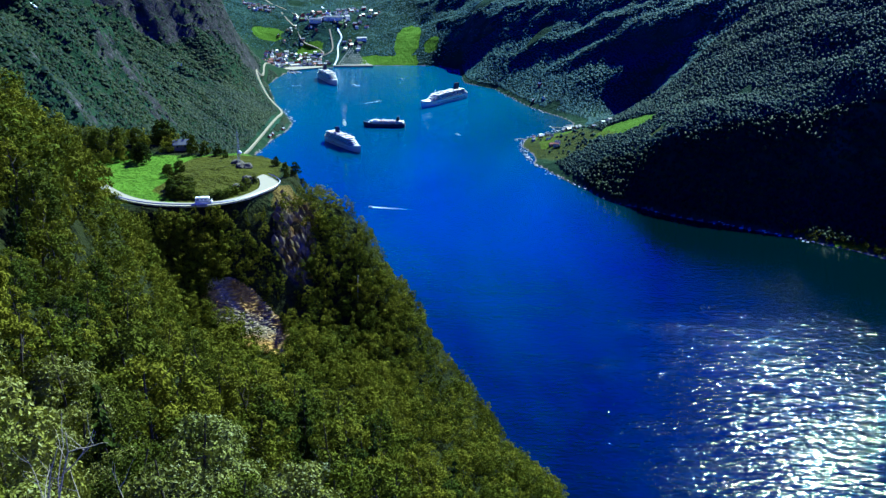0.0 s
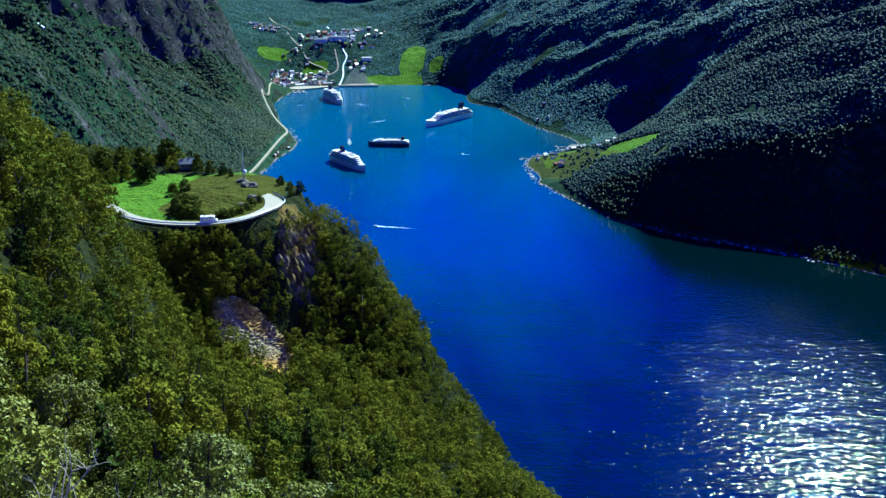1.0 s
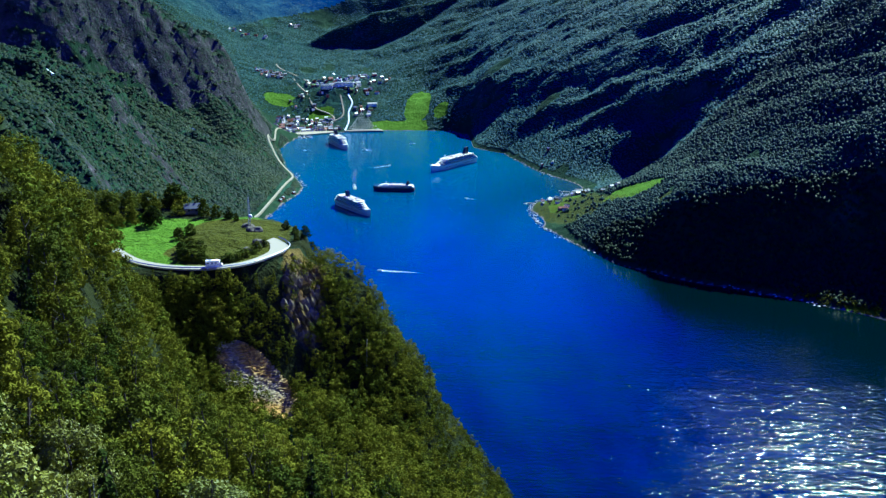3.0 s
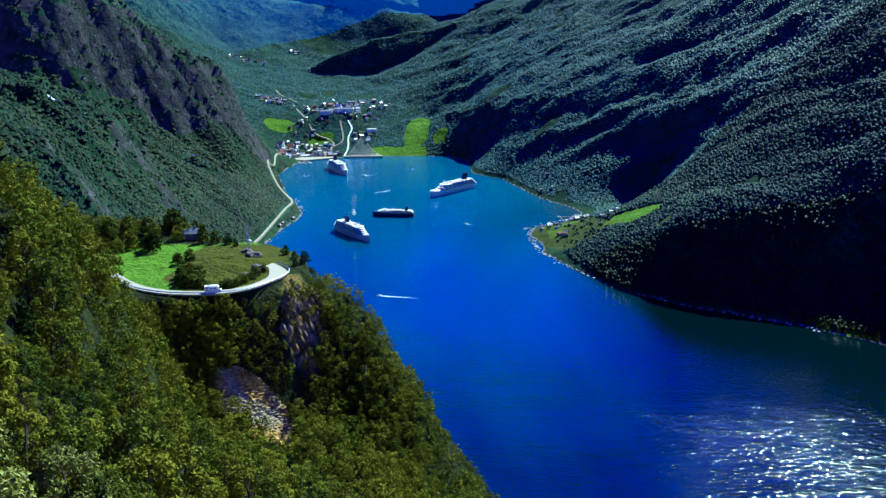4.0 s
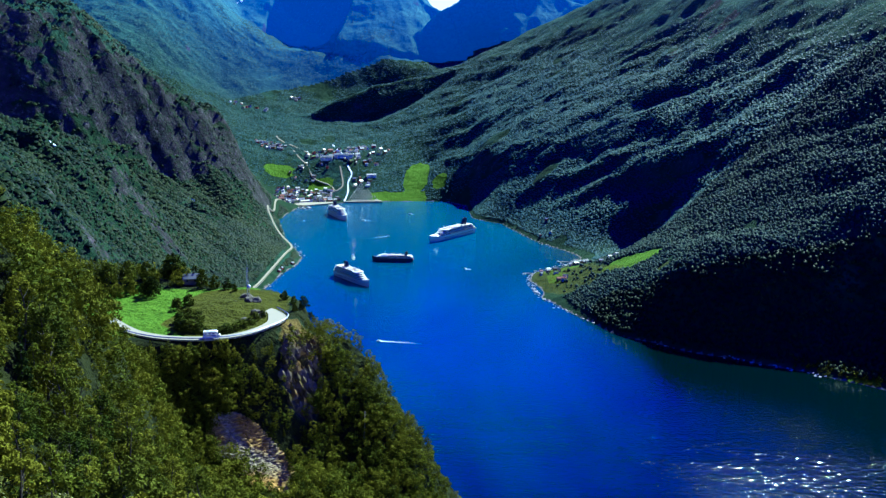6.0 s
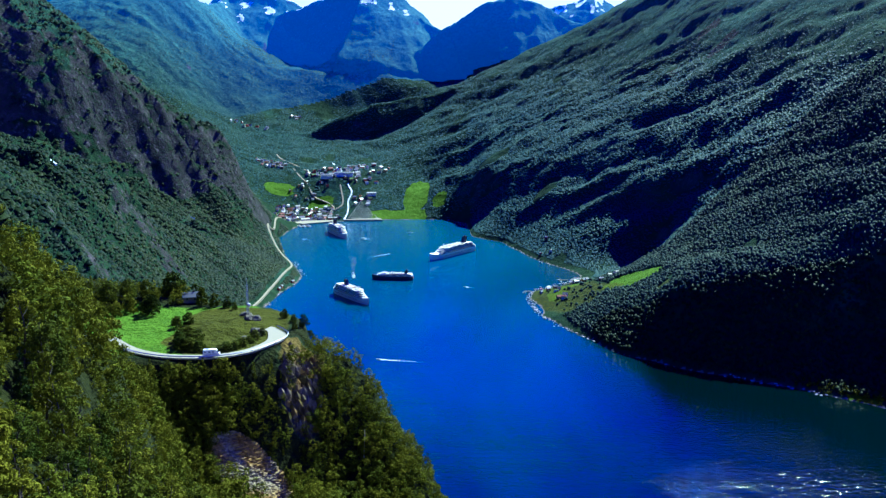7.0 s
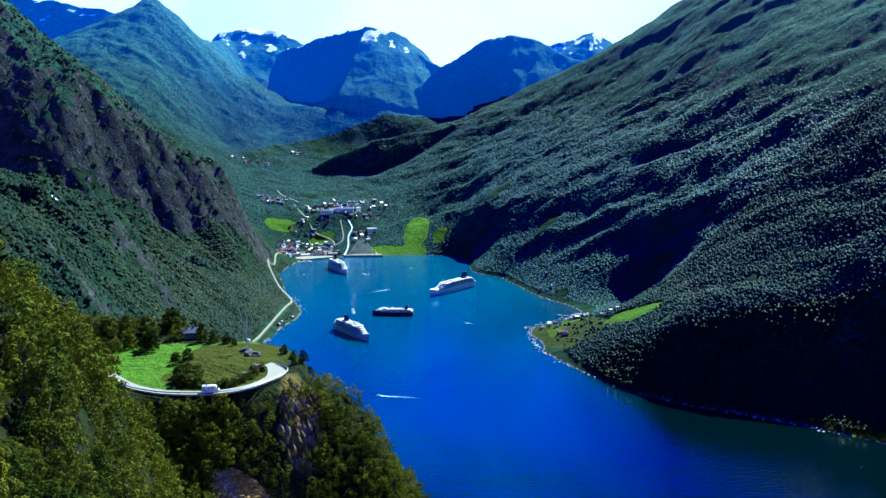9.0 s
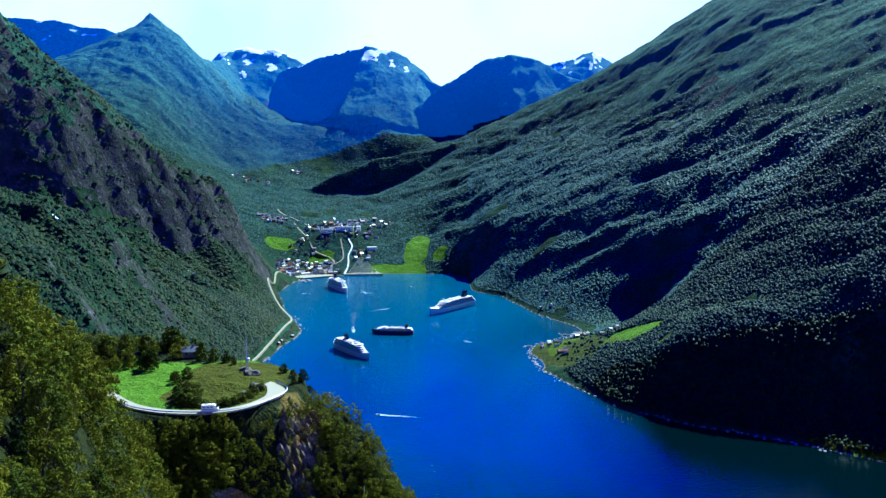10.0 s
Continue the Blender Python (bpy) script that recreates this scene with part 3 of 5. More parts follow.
def broad_crown(seed, height, spread, clumps, count, size):
    """Leaves of a birch or alder: clumps round the limbs, with gaps and a lopsided outline."""
    rng = np.random.default_rng(seed)
    t = 1 - rng.uniform(0, 1, clumps) ** 0.85 * 0.84
    a = rng.uniform(0, 2 * np.pi, clumps)
    lean = 1 + 0.28 * np.cos(a - rng.uniform(0, 6.28)) + 0.15 * np.cos(3 * a)
    r = spread * np.sin(np.pi * np.clip(t * 0.80 + 0.16, 0, 1)) ** 0.7 * rng.uniform(0.3, 1.0, clumps) ** 0.6 * lean * 0.86
    centres = np.stack([r * np.cos(a), r * np.sin(a), t * height * 0.93], 1)
    radii = spread * rng.uniform(0.11, 0.30, clumps) * (1.15 - 0.35 * t)
    return leaf_faces(rng, centres, radii, count, size, 0.2, np.array([0, 0, 0.5 * height]))


def spruce_crown(seed, height, spread, count, size):
    rng = np.random.default_rng(seed)
    tiers = 11
    t = np.repeat(np.linspace(0.1, 0.97, tiers), 7)
    a = rng.uniform(0, 2 * np.pi, len(t))
    r = spread * (1 - t) ** 0.9 * rng.uniform(0.35, 0.85, len(t))
    centres = np.stack([r * np.cos(a), r * np.sin(a), t * height - r * 0.25], 1)
    radii = spread * (0.10 + 0.26 * (1 - t))
    return leaf_faces(rng, centres, radii, count, size, 0.5, np.array([0, 0, 0.4 * height]))


def stem(seed, height, girth, limbs, spread):
    """A tapered, slightly bent trunk with limbs that leave it upwards."""
    rng = random.Random(seed)
    bm = bmesh.new()

    def tube(points, r0, r1, sides):
        rings = []
        for i, p in enumerate(points):
            r = r0 + (r1 - r0) * i / (len(points) - 1)
            rings.append([bm.verts.new((p[0] + r * math.cos(2 * math.pi * s / sides), p[1] + r * math.sin(2 * math.pi * s / sides), p[2]))
                          for s in range(sides)])
        for lo, hi in zip(rings, rings[1:]):
            for s in range(sides):
                bm.faces.new((lo[s], lo[(s + 1) % sides], hi[(s + 1) % sides], hi[s]))

    bend = rng.uniform(-0.06, 0.06), rng.uniform(-0.06, 0.06)
    axis = [(bend[0] * height * math.sin(k * 0.9), bend[1] * height * math.sin(k * 0.8), height * 0.94 * k / 5 - (0.8 if k == 0 else 0)) for k in range(6)]
    tube(axis, girth, girth * 0.2, 6)
    for k in range(limbs):
        f = 0.25 + 0.6 * k / limbs
        base = Vector(axis[int(f * 5)]).lerp(Vector(axis[min(5, int(f * 5) + 1)]), f * 5 % 1)
        a = rng.uniform(0, 2 * math.pi)
        reach = spread * (0.85 - 0.4 * f)
        d = Vector((math.cos(a), math.sin(a), 0.55))
        tube([base, base + d * reach * 0.5, base + d * reach + Vector((0, 0, 0.2 * reach))], girth * 0.38 * (1 - f * 0.5), girth * 0.08, 4)
    return bm


def make_tree(name, seed, height, spread, kind, clumps, count, size, label):
    """One tree at the origin: trunk and crown under an empty."""
    root = new(name)
    tagged(root, label, "tree")
    part("trunk", stem(seed, height, 0.016 * height + 0.03, 6 if kind == "broad" else 2, spread), BARK, root)
    made = broad_crown(seed, height, spread, clumps, count, size) if kind == "broad" else spruce_crown(seed, height, spread, count, size)
    mat = NEEDLE if kind == "spruce" else (LEAF_DARK if seed % 3 == 0 else LEAF_GLOSSY if size < 0.12 else LEAF)
    mesh_object("crown", *made, mat, root)
    return root


SKYLINE_AZ = [-31, -28.7, -24.9, -22.2, -19.6, -18.5, -16.6, -15.4, -13, -9.5, -6.7, -0.9, 2.8, 8.9]
SKYLINE_EL = [-3, -3.5, -6.5, -9.7, -12.7, -16.1, -20.1, -23.5, -25, -25.3, -25.8, -25.6, -28.8, -33]


ROAD_LEVEL = 376.0
BROW_AZ = [-25, -19.8, -17.8, -15.6, -13.4, -11.8, -10.1, -9.6, -8.6, -7.3, -6.3, -4.9, -4.1, -3.3, -2.3, -1.4, -0.3, 0.9, 3.2, 4.3, 9.3]
BROW_EL = [-10.2, -11.4, -11.6, -11.9, -13.3, -13.9, -14.9, -15.5, -15.2, -15.3, -15.9, -17.0, -18.7, -20.4, -21.0, -22.7, -24.7, -26.0, -28.8, -30.3, -32.8]


def fits(x, y, z, height):
    """The height that leaves the outlook from the viewpoint open (0: none). Only for the near lobe of the hill."""
    d = math.hypot(x, y)
    if d > 232:
        if y < 300 and x < -50:
            return min(height, ROAD_LEVEL + 0.6 - z)
        az = math.degrees(math.atan2(x, y))
        return min(height, EYE + d * math.tan(radians(float(np.interp(az, BROW_AZ, BROW_EL)))) - z)
    az = math.degrees(math.atan2(x, y))
    top = EYE + d * math.tan(radians(float(np.interp(az, SKYLINE_AZ, SKYLINE_EL)))) - z
    return min(height, top)


ROAD = [(-110, 306), (-102.4, 296.3), (-96.1, 290.1), (-89.6, 286.4), (-84, 284.6), (-75.4, 284.1), (-67.6, 286.2), (-62.2, 290.6),
        (-58.6, 296.5), (-56.4, 302.3), (-56.2, 307.6), (-57.6, 312.3), (-60, 316.6), (-64.5, 321), (-69, 326), (-74, 333)]


def off_road(x, y):
    return min(math.hypot(x - p[0], y - p[1]) for p in dense(ROAD, 3))


def near_places(step, x0, x1, y0, y1, seed):
    """Places for trees on the near hillside."""
    rng = random.Random(seed)
    out = []
    y = y0
    while y < y1:
        x = x0
        while x < x1:
            out.append((x + rng.uniform(-0.45, 0.45) * step, y + rng.uniform(-0.45, 0.45) * step))
            x += step
        y += step
    return out


def meadow(x, y):
    return math.hypot((x + 88) / 34, (y - 316) / 36) < 1.0


def plant_near():
    kinds = {
        "front": [make_tree("birch_tree", 40 + k, 7.5 + 0.6 * k, 2.4 + 0.2 * k, "broad", 70, 9000, 0.080, "leafy green birch on the steep slope") for k in range(3)],
        "mid": [make_tree("birch_tree", 50 + k, 8.5 + 0.5 * k, 2.5 + 0.3 * (k % 3), "broad", 54, 3400, 0.135, "leafy green birch on the wooded slope") for k in range(5)],
        "spruce": [make_tree("spruce_tree", 60 + k, 12 + 2 * k, 2.2, "spruce", 0, 900, 0.3, "dark green pointed spruce on the slope") for k in range(2)],
    }
    rng = random.Random(8)
    first = set()
    singles = 0
    rest = []
    wanted = near_places(4.3, -45, 14, 22, 76, 1) + near_places(4.5, -125, 45, 76, 250, 2) + near_places(4.2, -150, 35, 250, 440, 3) + near_places(2.9, -112, -8, 262, 300, 4) + near_places(2.2, -112, -52, 258, 284, 5)
    zs = land([p[0] for p in wanted], [p[1] for p in wanted])
    order = sorted(range(len(wanted)), key=lambda i: wanted[i][1])
    for i in order:
        (x, y), z = wanted[i], float(zs[i])
        d = math.hypot(x, y)
        az = math.degrees(math.atan2(x, y))
        if z < 200 or (y > 262 and off_road(x, y) < 9 and z > 372) or az < -34 or az > 16 or meadow(x, y) or (y > 270 and off_road(x, y) < 3.0):
            continue
        if math.hypot((x + 57 + 0.4 * (y - 266)) / 12, (y - 266) / 7) < 1 or (-49 < x < -44.5 and 284 < y < 301):
            continue
        h = rng.uniform(4.5, 12.5) if y < 262 else rng.uniform(4.5, 9.0)
        spruce = rng.random() < 0.06
        if spruce:
            h *= 1.25
        h = min(h, fits(x, y, z, h) + (rng.uniform(0.0, 3.2) if d > 270 and x > -46 else rng.uniform(-1.2, 1.8)))
        if -64 < x < -42 and 270 < y < 296:
            h = min(h, rng.uniform(2.4, 4.2))
        if (-2.0 if d > 232 else -6.0) < h < 1.3:
            h = rng.uniform(1.3, 2.1)
        if h < 1.2 or math.degrees(math.atan2(z + h - EYE, d)) < -36 or y > 392 or (y > 345 and x > -82):
            continue
        kind = "spruce" if spruce and h > 5 else ("front" if d < 62 else "mid")
        if singles < 300:
            k = rng.randrange(len(kinds[kind]))
            src = kinds[kind][k]
            base = {"front": 7.5 + 0.6 * k, "mid": 8.5 + 0.5 * k, "spruce": 12 + 2 * k}[kind]
            wide = max(0.75, h / base)
            m = pose(x, y, z - 0.3, rng.uniform(-5, 5), rng.uniform(-5, 5), rng.uniform(0, 360)) @ Matrix.Diagonal((wide, wide, h / base, 1))
            if src not in first:
                first.add(src)
                tree = src
                tree.matrix_basis = m
            else:
                tree = copy_thing(src, m)
                tree.matrix_basis = m
            tree["group"] = "trees of the near slope"
            singles += 1
        else:
            rest.append((x, y, z, h, spruce))
    return rest


def scatter(name, spots, shapes, material, label, rounded=False):
    """Many trees as one piece: shapes are (verts, faces) of unit height; spots are (x, y, z, height, width, shape, turn)."""
    vs, fs, tones, base = [], [], [], 0
    spots = np.asarray(spots, float)
    for k, (v, f) in enumerate(shapes):
        s = spots[spots[:, 5] == k]
        if not len(s):
            continue
        c, n = np.cos(s[:, 6])[:, None], np.sin(s[:, 6])[:, None]
        x = (v[None, :, 0] * c - v[None, :, 1] * n) * s[:, 4:5] + s[:, 0:1]
        y = (v[None, :, 0] * n + v[None, :, 1] * c) * s[:, 4:5] + s[:, 1:2]
        z = v[None, :, 2] * s[:, 3:4] + s[:, 2:3]
        vs.append(np.stack([x, y, z], -1).reshape(-1, 3))
        fs.append((f[None] + (np.arange(len(s)) * len(v))[:, None, None] + base).reshape(-1, f.shape[1]))
        base += len(s) * len(v)
        tones.append(np.repeat(s[:, 0] * 7.31 % 1.0, len(v)))
    ob = mesh_object(name, np.concatenate(vs), np.concatenate(fs), material, None, rounded)
    float_attribute(ob, "tone", np.concatenate(tones))
    return tagged(ob, label, "forest", kind="stuff")


def plant_rest(rest):
    shapes = []
    for k in range(6):
        v, f = broad_crown(90 + k, 1.0, 0.36, 30, 820, 0.034)
        shapes.append((v, f[:, :3]))
    v, f = spruce_crown(97, 1.0, 0.22, 260, 0.052)
    shapes.append((v, f[:, :3]))
    rng = random.Random(12)
    spots = [(x, y, z - 0.3, h, h * rng.uniform(0.85, 1.25) if not s else h, 6 if s else rng.randrange(6), rng.uniform(0, 6.28)) for x, y, z, h, s in rest]
    scatter("near_wood", spots, shapes, LEAF, "dense green broadleaf wood on the cliff and gully")


def blob(seed):
    """A lumpy far crown with an uneven outline."""
    rng = random.Random(seed)
    v = []
    for r, z, turn in ((0.42, 0.12, 0.0), (0.46, 0.52, 0.6)):
        v += [(r * rng.uniform(0.6, 1.3) * math.cos(k * 1.2566 + turn), r * rng.uniform(0.6, 1.3) * math.sin(k * 1.2566 + turn), z + rng.uniform(-0.12, 0.14)) for k in range(5)]
    v.append((rng.uniform(-0.15, 0.15), rng.uniform(-0.15, 0.15), 1.0))
    f = []
    for k in range(5):
        n = (k + 1) % 5
        f += [(k, n, 5 + k), (n, 5 + n, 5 + k), (5 + k, 5 + n, 10)]
    return np.array(v), np.array(f)


def cone(seed):
    rng = random.Random(seed)
    v, f = [], []
    for lo, hi, r in ((0.0, 0.62, 0.40), (0.38, 1.0, 0.27)):
        b = len(v)
        v += [(r * rng.uniform(0.8, 1.2) * math.cos(k * 1.2566), r * rng.uniform(0.8, 1.2) * math.sin(k * 1.2566), lo) for k in range(5)] + [(0, 0, hi)]
        f += [(b + k, b + (k + 1) % 5, b + 5) for k in range(5)]
    return np.array(v), np.array(f)


def tuft(seed):
    """A far crown of five slanting faces."""
    rng = random.Random(seed)
    v = []
    for k in range(5):
        r = rng.uniform(0.38, 0.62)
        v.append((r * math.cos(k * 1.2566 + rng.uniform(-0.3, 0.3)), r * math.sin(k * 1.2566), rng.uniform(0.0, 0.35)))
    v.append((rng.uniform(-0.16, 0.16), rng.uniform(-0.16, 0.16), 0.80))
    return np.array(v), np.array([(k, (k + 1) % 5, 5) for k in range(5)])


def far_woods(name, x0, x1, y0, y1, step, keep, tall, seed, label, material, fine=False):
    rng = np.random.default_rng(seed)
    nx, ny = int((x1 - x0) / step), int((y1 - y0) / step)
    gx, gy = np.meshgrid(np.arange(nx), np.arange(ny))
    x = (x0 + (gx + rng.uniform(0, 1, gx.shape)) * step).ravel()
    y = (y0 + (gy + rng.uniform(0, 1, gy.shape)) * step).ravel()
    seen = np.abs(x) < 0.47 * y + 60
    x, y = x[seen], y[seen]
    z = land(x, y)
    slope = np.hypot(land(x + 4, y) - z, land(x, y + 4) - z) / 4
    ok = (z > 5) & keep(x, y, z, slope, rng.uniform(0, 1, len(x)))
    x, y, z = x[ok], y[ok], z[ok]
    h = tall * rng.uniform(0.55, 1.25, len(x))
    h = h * (1 - 0.5 * smooth(z, 330, 650) * (x > 0))
    kind = np.where(rng.uniform(0, 1, len(x)) < (0.3 if fine else 0.2), 3, rng.integers(0, 3, len(x)))
    w = np.where(kind == 3, h * (0.95 if fine else 0.62), h * rng.uniform(*((1.35, 2.0) if fine else (0.85, 1.35)), len(x)))
    spots = np.stack([x, y, z - 0.8, h, w, np.minimum(kind, 3), rng.uniform(0, 6.28, len(x))], 1)
    # blobs and cones differ in faces a piece, but all are triangles
    return scatter(name, spots, [tuft(1), tuft(2), tuft(3), tuft(4)] if fine else [blob(1), blob(2), blob(3), cone(4)], material, label, True), len(x)


def clear_of_fields(x, y):
    v = np.ones(x.shape, bool)
    for cx, cy, rx, ry, turn in FIELDS:
        v &= inside(x, y, cx, cy, rx, ry, turn) < 0.3
    return v


SHORE_ROAD = [(-372, 1700), (-388, 1810), (-383, 1910), (-379, 2027), (-374, 2153), (-377, 2268), (-388, 2330), (-416, 2403), (-455, 2500),
              (-490, 2600), (-505, 2680), (-500, 2740), (-515, 2860), (-515, 2960), (-500, 3050)]


def east_keep(x, y, z, slope, dice):
    thin = fbm(x / 130, y / 130, 61, 3)
    homes = np.maximum(inside(x, y, 275, 2110, 48, 100), inside(x, y, 228, 1940, 85, 135))
    return (dice > 0.93 * homes) & (rocky(x, y, z, slope) < 0.42) & (dice > 0.96 * smooth(slope, 0.95, 1.5) * (y < 1700)) & (dice < np.clip(1.15 - smooth(z + 160 * thin, 280, 680) * 1.0, 0, 1)) & (thin > -0.55) & clear_of_fields(x, y) & (x > 60 - 0.0 * y) & (z > 8)


def west_keep(x, y, z, slope, dice):
    bare = fbm(x / 140, y / 110, 62, 3)
    return (np.min([np.hypot(x - p[0], y - p[1]) for p in dense(SHORE_ROAD, 12)], axis=0) > 11) & (rocky(x, y, z, slope) < 0.5) & (dice < np.clip(1.0 - 0.6 * smooth(bare + 0.4 * smooth(z, 250, 500), 0.2, 0.6), 0, 1)) & (x < -330)


def valley_keep(x, y, z, slope, dice):
    village = inside(x, y, -430, 3200, 190, 190)
    return (dice < np.clip(0.95 - 0.55 * village - 0.85 * smooth(z + 120 * fbm(x / 160, y / 160, 68, 3), 500, 690), 0, 1)) & clear_of_fields(x, y) & (y > 3040) & ((x < 60) | (y > 3690)) & (fbm(x / 140, y / 140, 67, 3) > -0.35 - 0.3 * dice) & ((y < np.interp(x, FAR_X, FAR_Y) - 10) | ((x < -250) & (dice < 0.75)))


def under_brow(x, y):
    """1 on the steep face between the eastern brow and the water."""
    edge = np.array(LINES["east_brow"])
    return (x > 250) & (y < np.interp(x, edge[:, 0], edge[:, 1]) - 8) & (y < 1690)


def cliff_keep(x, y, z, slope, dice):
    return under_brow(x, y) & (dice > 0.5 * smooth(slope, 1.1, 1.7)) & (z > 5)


def shelf_keep(x, y, z, slope, dice):
    return east_keep(x, y, z, slope, dice) & ~under_brow(x, y)


REST = plant_near()
plant_rest(REST)
far_woods("shore_wood", 60, 1100, 1180, 2050, 4.6, shelf_keep, 6.5, 71, "mixed forest on the shelf above the fjord", SHELF_LEAF)
# dark crowns paint the shade on the face under the brow
far_woods("cliff_wood", 250, 1000, 1180, 1700, 5.0, cliff_keep, 7.5, 76, "spruce forest on the steep cliff, with shade in its dark colour", SHADE_SPRUCE)
far_woods("east_wood", 60, 1750, 2050, 3695, 4.4, east_keep, 4.4, 75, "mixed forest on the steep fjord side, tinted with painted haze", HAZY_LEAF, True)
far_woods("west_wood", -1320, -330, 900, 2860, 4.2, west_keep, 5.6, 72, "dark green spruce forest on the rocky mountainside", SHADE_SPRUCE, True)
far_woods("valley_wood", -1900, 700, 3040, 4560, 5.6, valley_keep, 4.2, 73, "woods of the upper valley, tinted with painted haze", HAZY_LEAF, True)


# ---- roads, river and other ribbons on the ground ----
ASPHALT = plain("pale_asphalt", (0.29, 0.255, 0.15), 0.85, size=2.5, vary=0.12)
GRAVEL = plain("pale_gravel", (0.28, 0.24, 0.14), 0.95, size=3.0, vary=0.2)
FOAM = plain("foam", (0.80, 0.84, 0.88), 0.6, size=4.0, vary=0.12)
STEEL = plain("galvanised_steel", (0.45, 0.46, 0.48), 0.45, 0.7, size=1.0, vary=0.15)
STONE = plain("grey_stone", (0.085, 0.070, 0.040), 0.9, size=0.8, vary=0.45)
PALE_STONE = plain("pale_stone", (0.40, 0.36, 0.32), 0.9, size=2.0, vary=0.35)
WHITE = plain("white_paint", (0.80, 0.76, 0.60), 0.45, size=5, vary=0.05)
CREAM = plain("cream_paint", (0.62, 0.54, 0.32), 0.6, size=3, vary=0.12)
RED = plain("red_paint", (0.28, 0.045, 0.03), 0.6, size=3, vary=0.2)
OCHRE = plain("ochre_paint", (0.42, 0.24, 0.06), 0.6, size=3, vary=0.2)
GREY = plain("grey_paint", (0.30, 0.31, 0.33), 0.6, size=3, vary=0.15)
NAVY = plain("navy_paint", (0.012, 0.018, 0.05), 0.4, size=6, vary=0.2)
BLACK = plain("black_paint", (0.015, 0.015, 0.018), 0.5, size=3, vary=0.3)
TEAK = plain("teak_deck", (0.34, 0.21, 0.12), 0.75, size=2, vary=0.2)
ORANGE = plain("orange_paint", (0.62, 0.15, 0.02), 0.5, size=3, vary=0.1)
SLATE = plain("slate_roof", (0.085, 0.085, 0.095), 0.7, size=1.2, vary=0.3)
RUST_ROOF = plain("red_tiles", (0.23, 0.07, 0.04), 0.8, size=1.2, vary=0.3)
PALE_ROOF = plain("pale_sheet_roof", (0.46, 0.43, 0.32), 0.5, size=2, vary=0.15)
TURF = plain("turf_roof", (0.10, 0.15, 0.03), 0.95, size=0.8, vary=0.4)
WOOD = plain("weathered_wood", (0.20, 0.15, 0.08), 0.85, size=0.8, vary=0.3)
PANE = plain("dark_glass", (0.02, 0.028, 0.04), 0.12, 0.0, 0.6, size=3, vary=0.3)
RUBBER = plain("rubber", (0.02, 0.02, 0.02), 0.8, size=0.5)


def rounded(line, step):
    """A smooth line through plan points (Catmull-Rom), about one point each step."""
    p = [np.array(q, float) for q in line]
    p = [2 * p[0] - p[1]] + p + [2 * p[-1] - p[-2]]
    out = []
    for a0, a1, a2, a3 in zip(p, p[1:], p[2:], p[3:]):
        n = max(2, int(np.linalg.norm(a2 - a1) / step))
        for k in range(n):
            t = k / n
            out.append(0.5 * (2 * a1 + (a2 - a0) * t + (2 * a0 - 5 * a1 + 4 * a2 - a3) * t * t + (3 * a1 - a0 - 3 * a2 + a3) * t ** 3))
    return np.array(out + [p[-2]])


def ribbon(name, line, width, material, lift=0.4, level=None, depth=1.5, step=4.0, wide=None):
    """A strip with sides along a line of the plan, laid on the ground or at a level."""
    c = rounded(line, step)
    d = np.gradient(c, axis=0)
    d /= np.linalg.norm(d, axis=1)[:, None]
    side = np.stack([-d[:, 1], d[:, 0]], 1)
    w = np.full(len(c), width / 2) if wide is None else np.array([wide(p) for p in c]) / 2
    left, right = c + side * w[:, None], c - side * w[:, None]
    if level is None:
        z = np.maximum(np.maximum(land(left[:, 0], left[:, 1]), land(right[:, 0], right[:, 1])), land(c[:, 0], c[:, 1])) + lift
        for _ in range(2):
            z = np.convolve(np.r_[z[0], z[0], z, z[-1], z[-1]], np.ones(5) / 5, "valid")
    else:
        z = np.full(len(c), level)
    rows = [np.c_[left, z - depth], np.c_[left, z], np.c_[right, z], np.c_[right, z - depth]]
    n = len(c)
    verts = np.concatenate(rows)
    faces = [(r * n + k, (r + 1) * n + k, (r + 1) * n + k + 1, r * n + k + 1) for r in range(3) for k in range(n - 1)]
    return mesh_object(name, verts, faces, material), c, z


def boxes(*sizes, bevel=0.0):
    """One bmesh of boxes (cx, cy, cz, sx, sy, sz)."""
    bm = bmesh.new()
    for cx, cy, cz, sx, sy, sz in sizes:
        bmesh.ops.create_cube(bm, size=1.0, matrix=Matrix.Translation((cx, cy, cz)) @ Matrix.Diagonal((sx, sy, sz, 1)))
    if bevel:
        bmesh.ops.bevel(bm, geom=bm.edges[:], offset=bevel, segments=1, affect="EDGES")
    return bm


def tube_bm(points, radius, sides=6, end=None):
    bm = bmesh.new()
    rings = []
    for i, p in enumerate(points):
        a = Vector(points[min(i + 1, len(points) - 1)]) - Vector(points[max(i - 1, 0)])
        q = a.to_track_quat("Z", "Y")
        r = radius if end is None else radius + (end - radius) * i / (len(points) - 1)
        rings.append([bm.verts.new(Vector(p) + q @ Vector((r * math.cos(2 * math.pi * s / sides), r * math.sin(2 * math.pi * s / sides), 0))) for s in range(sides)])
    for lo, hi in zip(rings, rings[1:]):
        for s in range(sides):
            bm.faces.new((lo[s], lo[(s + 1) % sides], hi[(s + 1) % sides], hi[s]))
    bm.faces.new(rings[0][::-1]), bm.faces.new(rings[-1])
    return bm


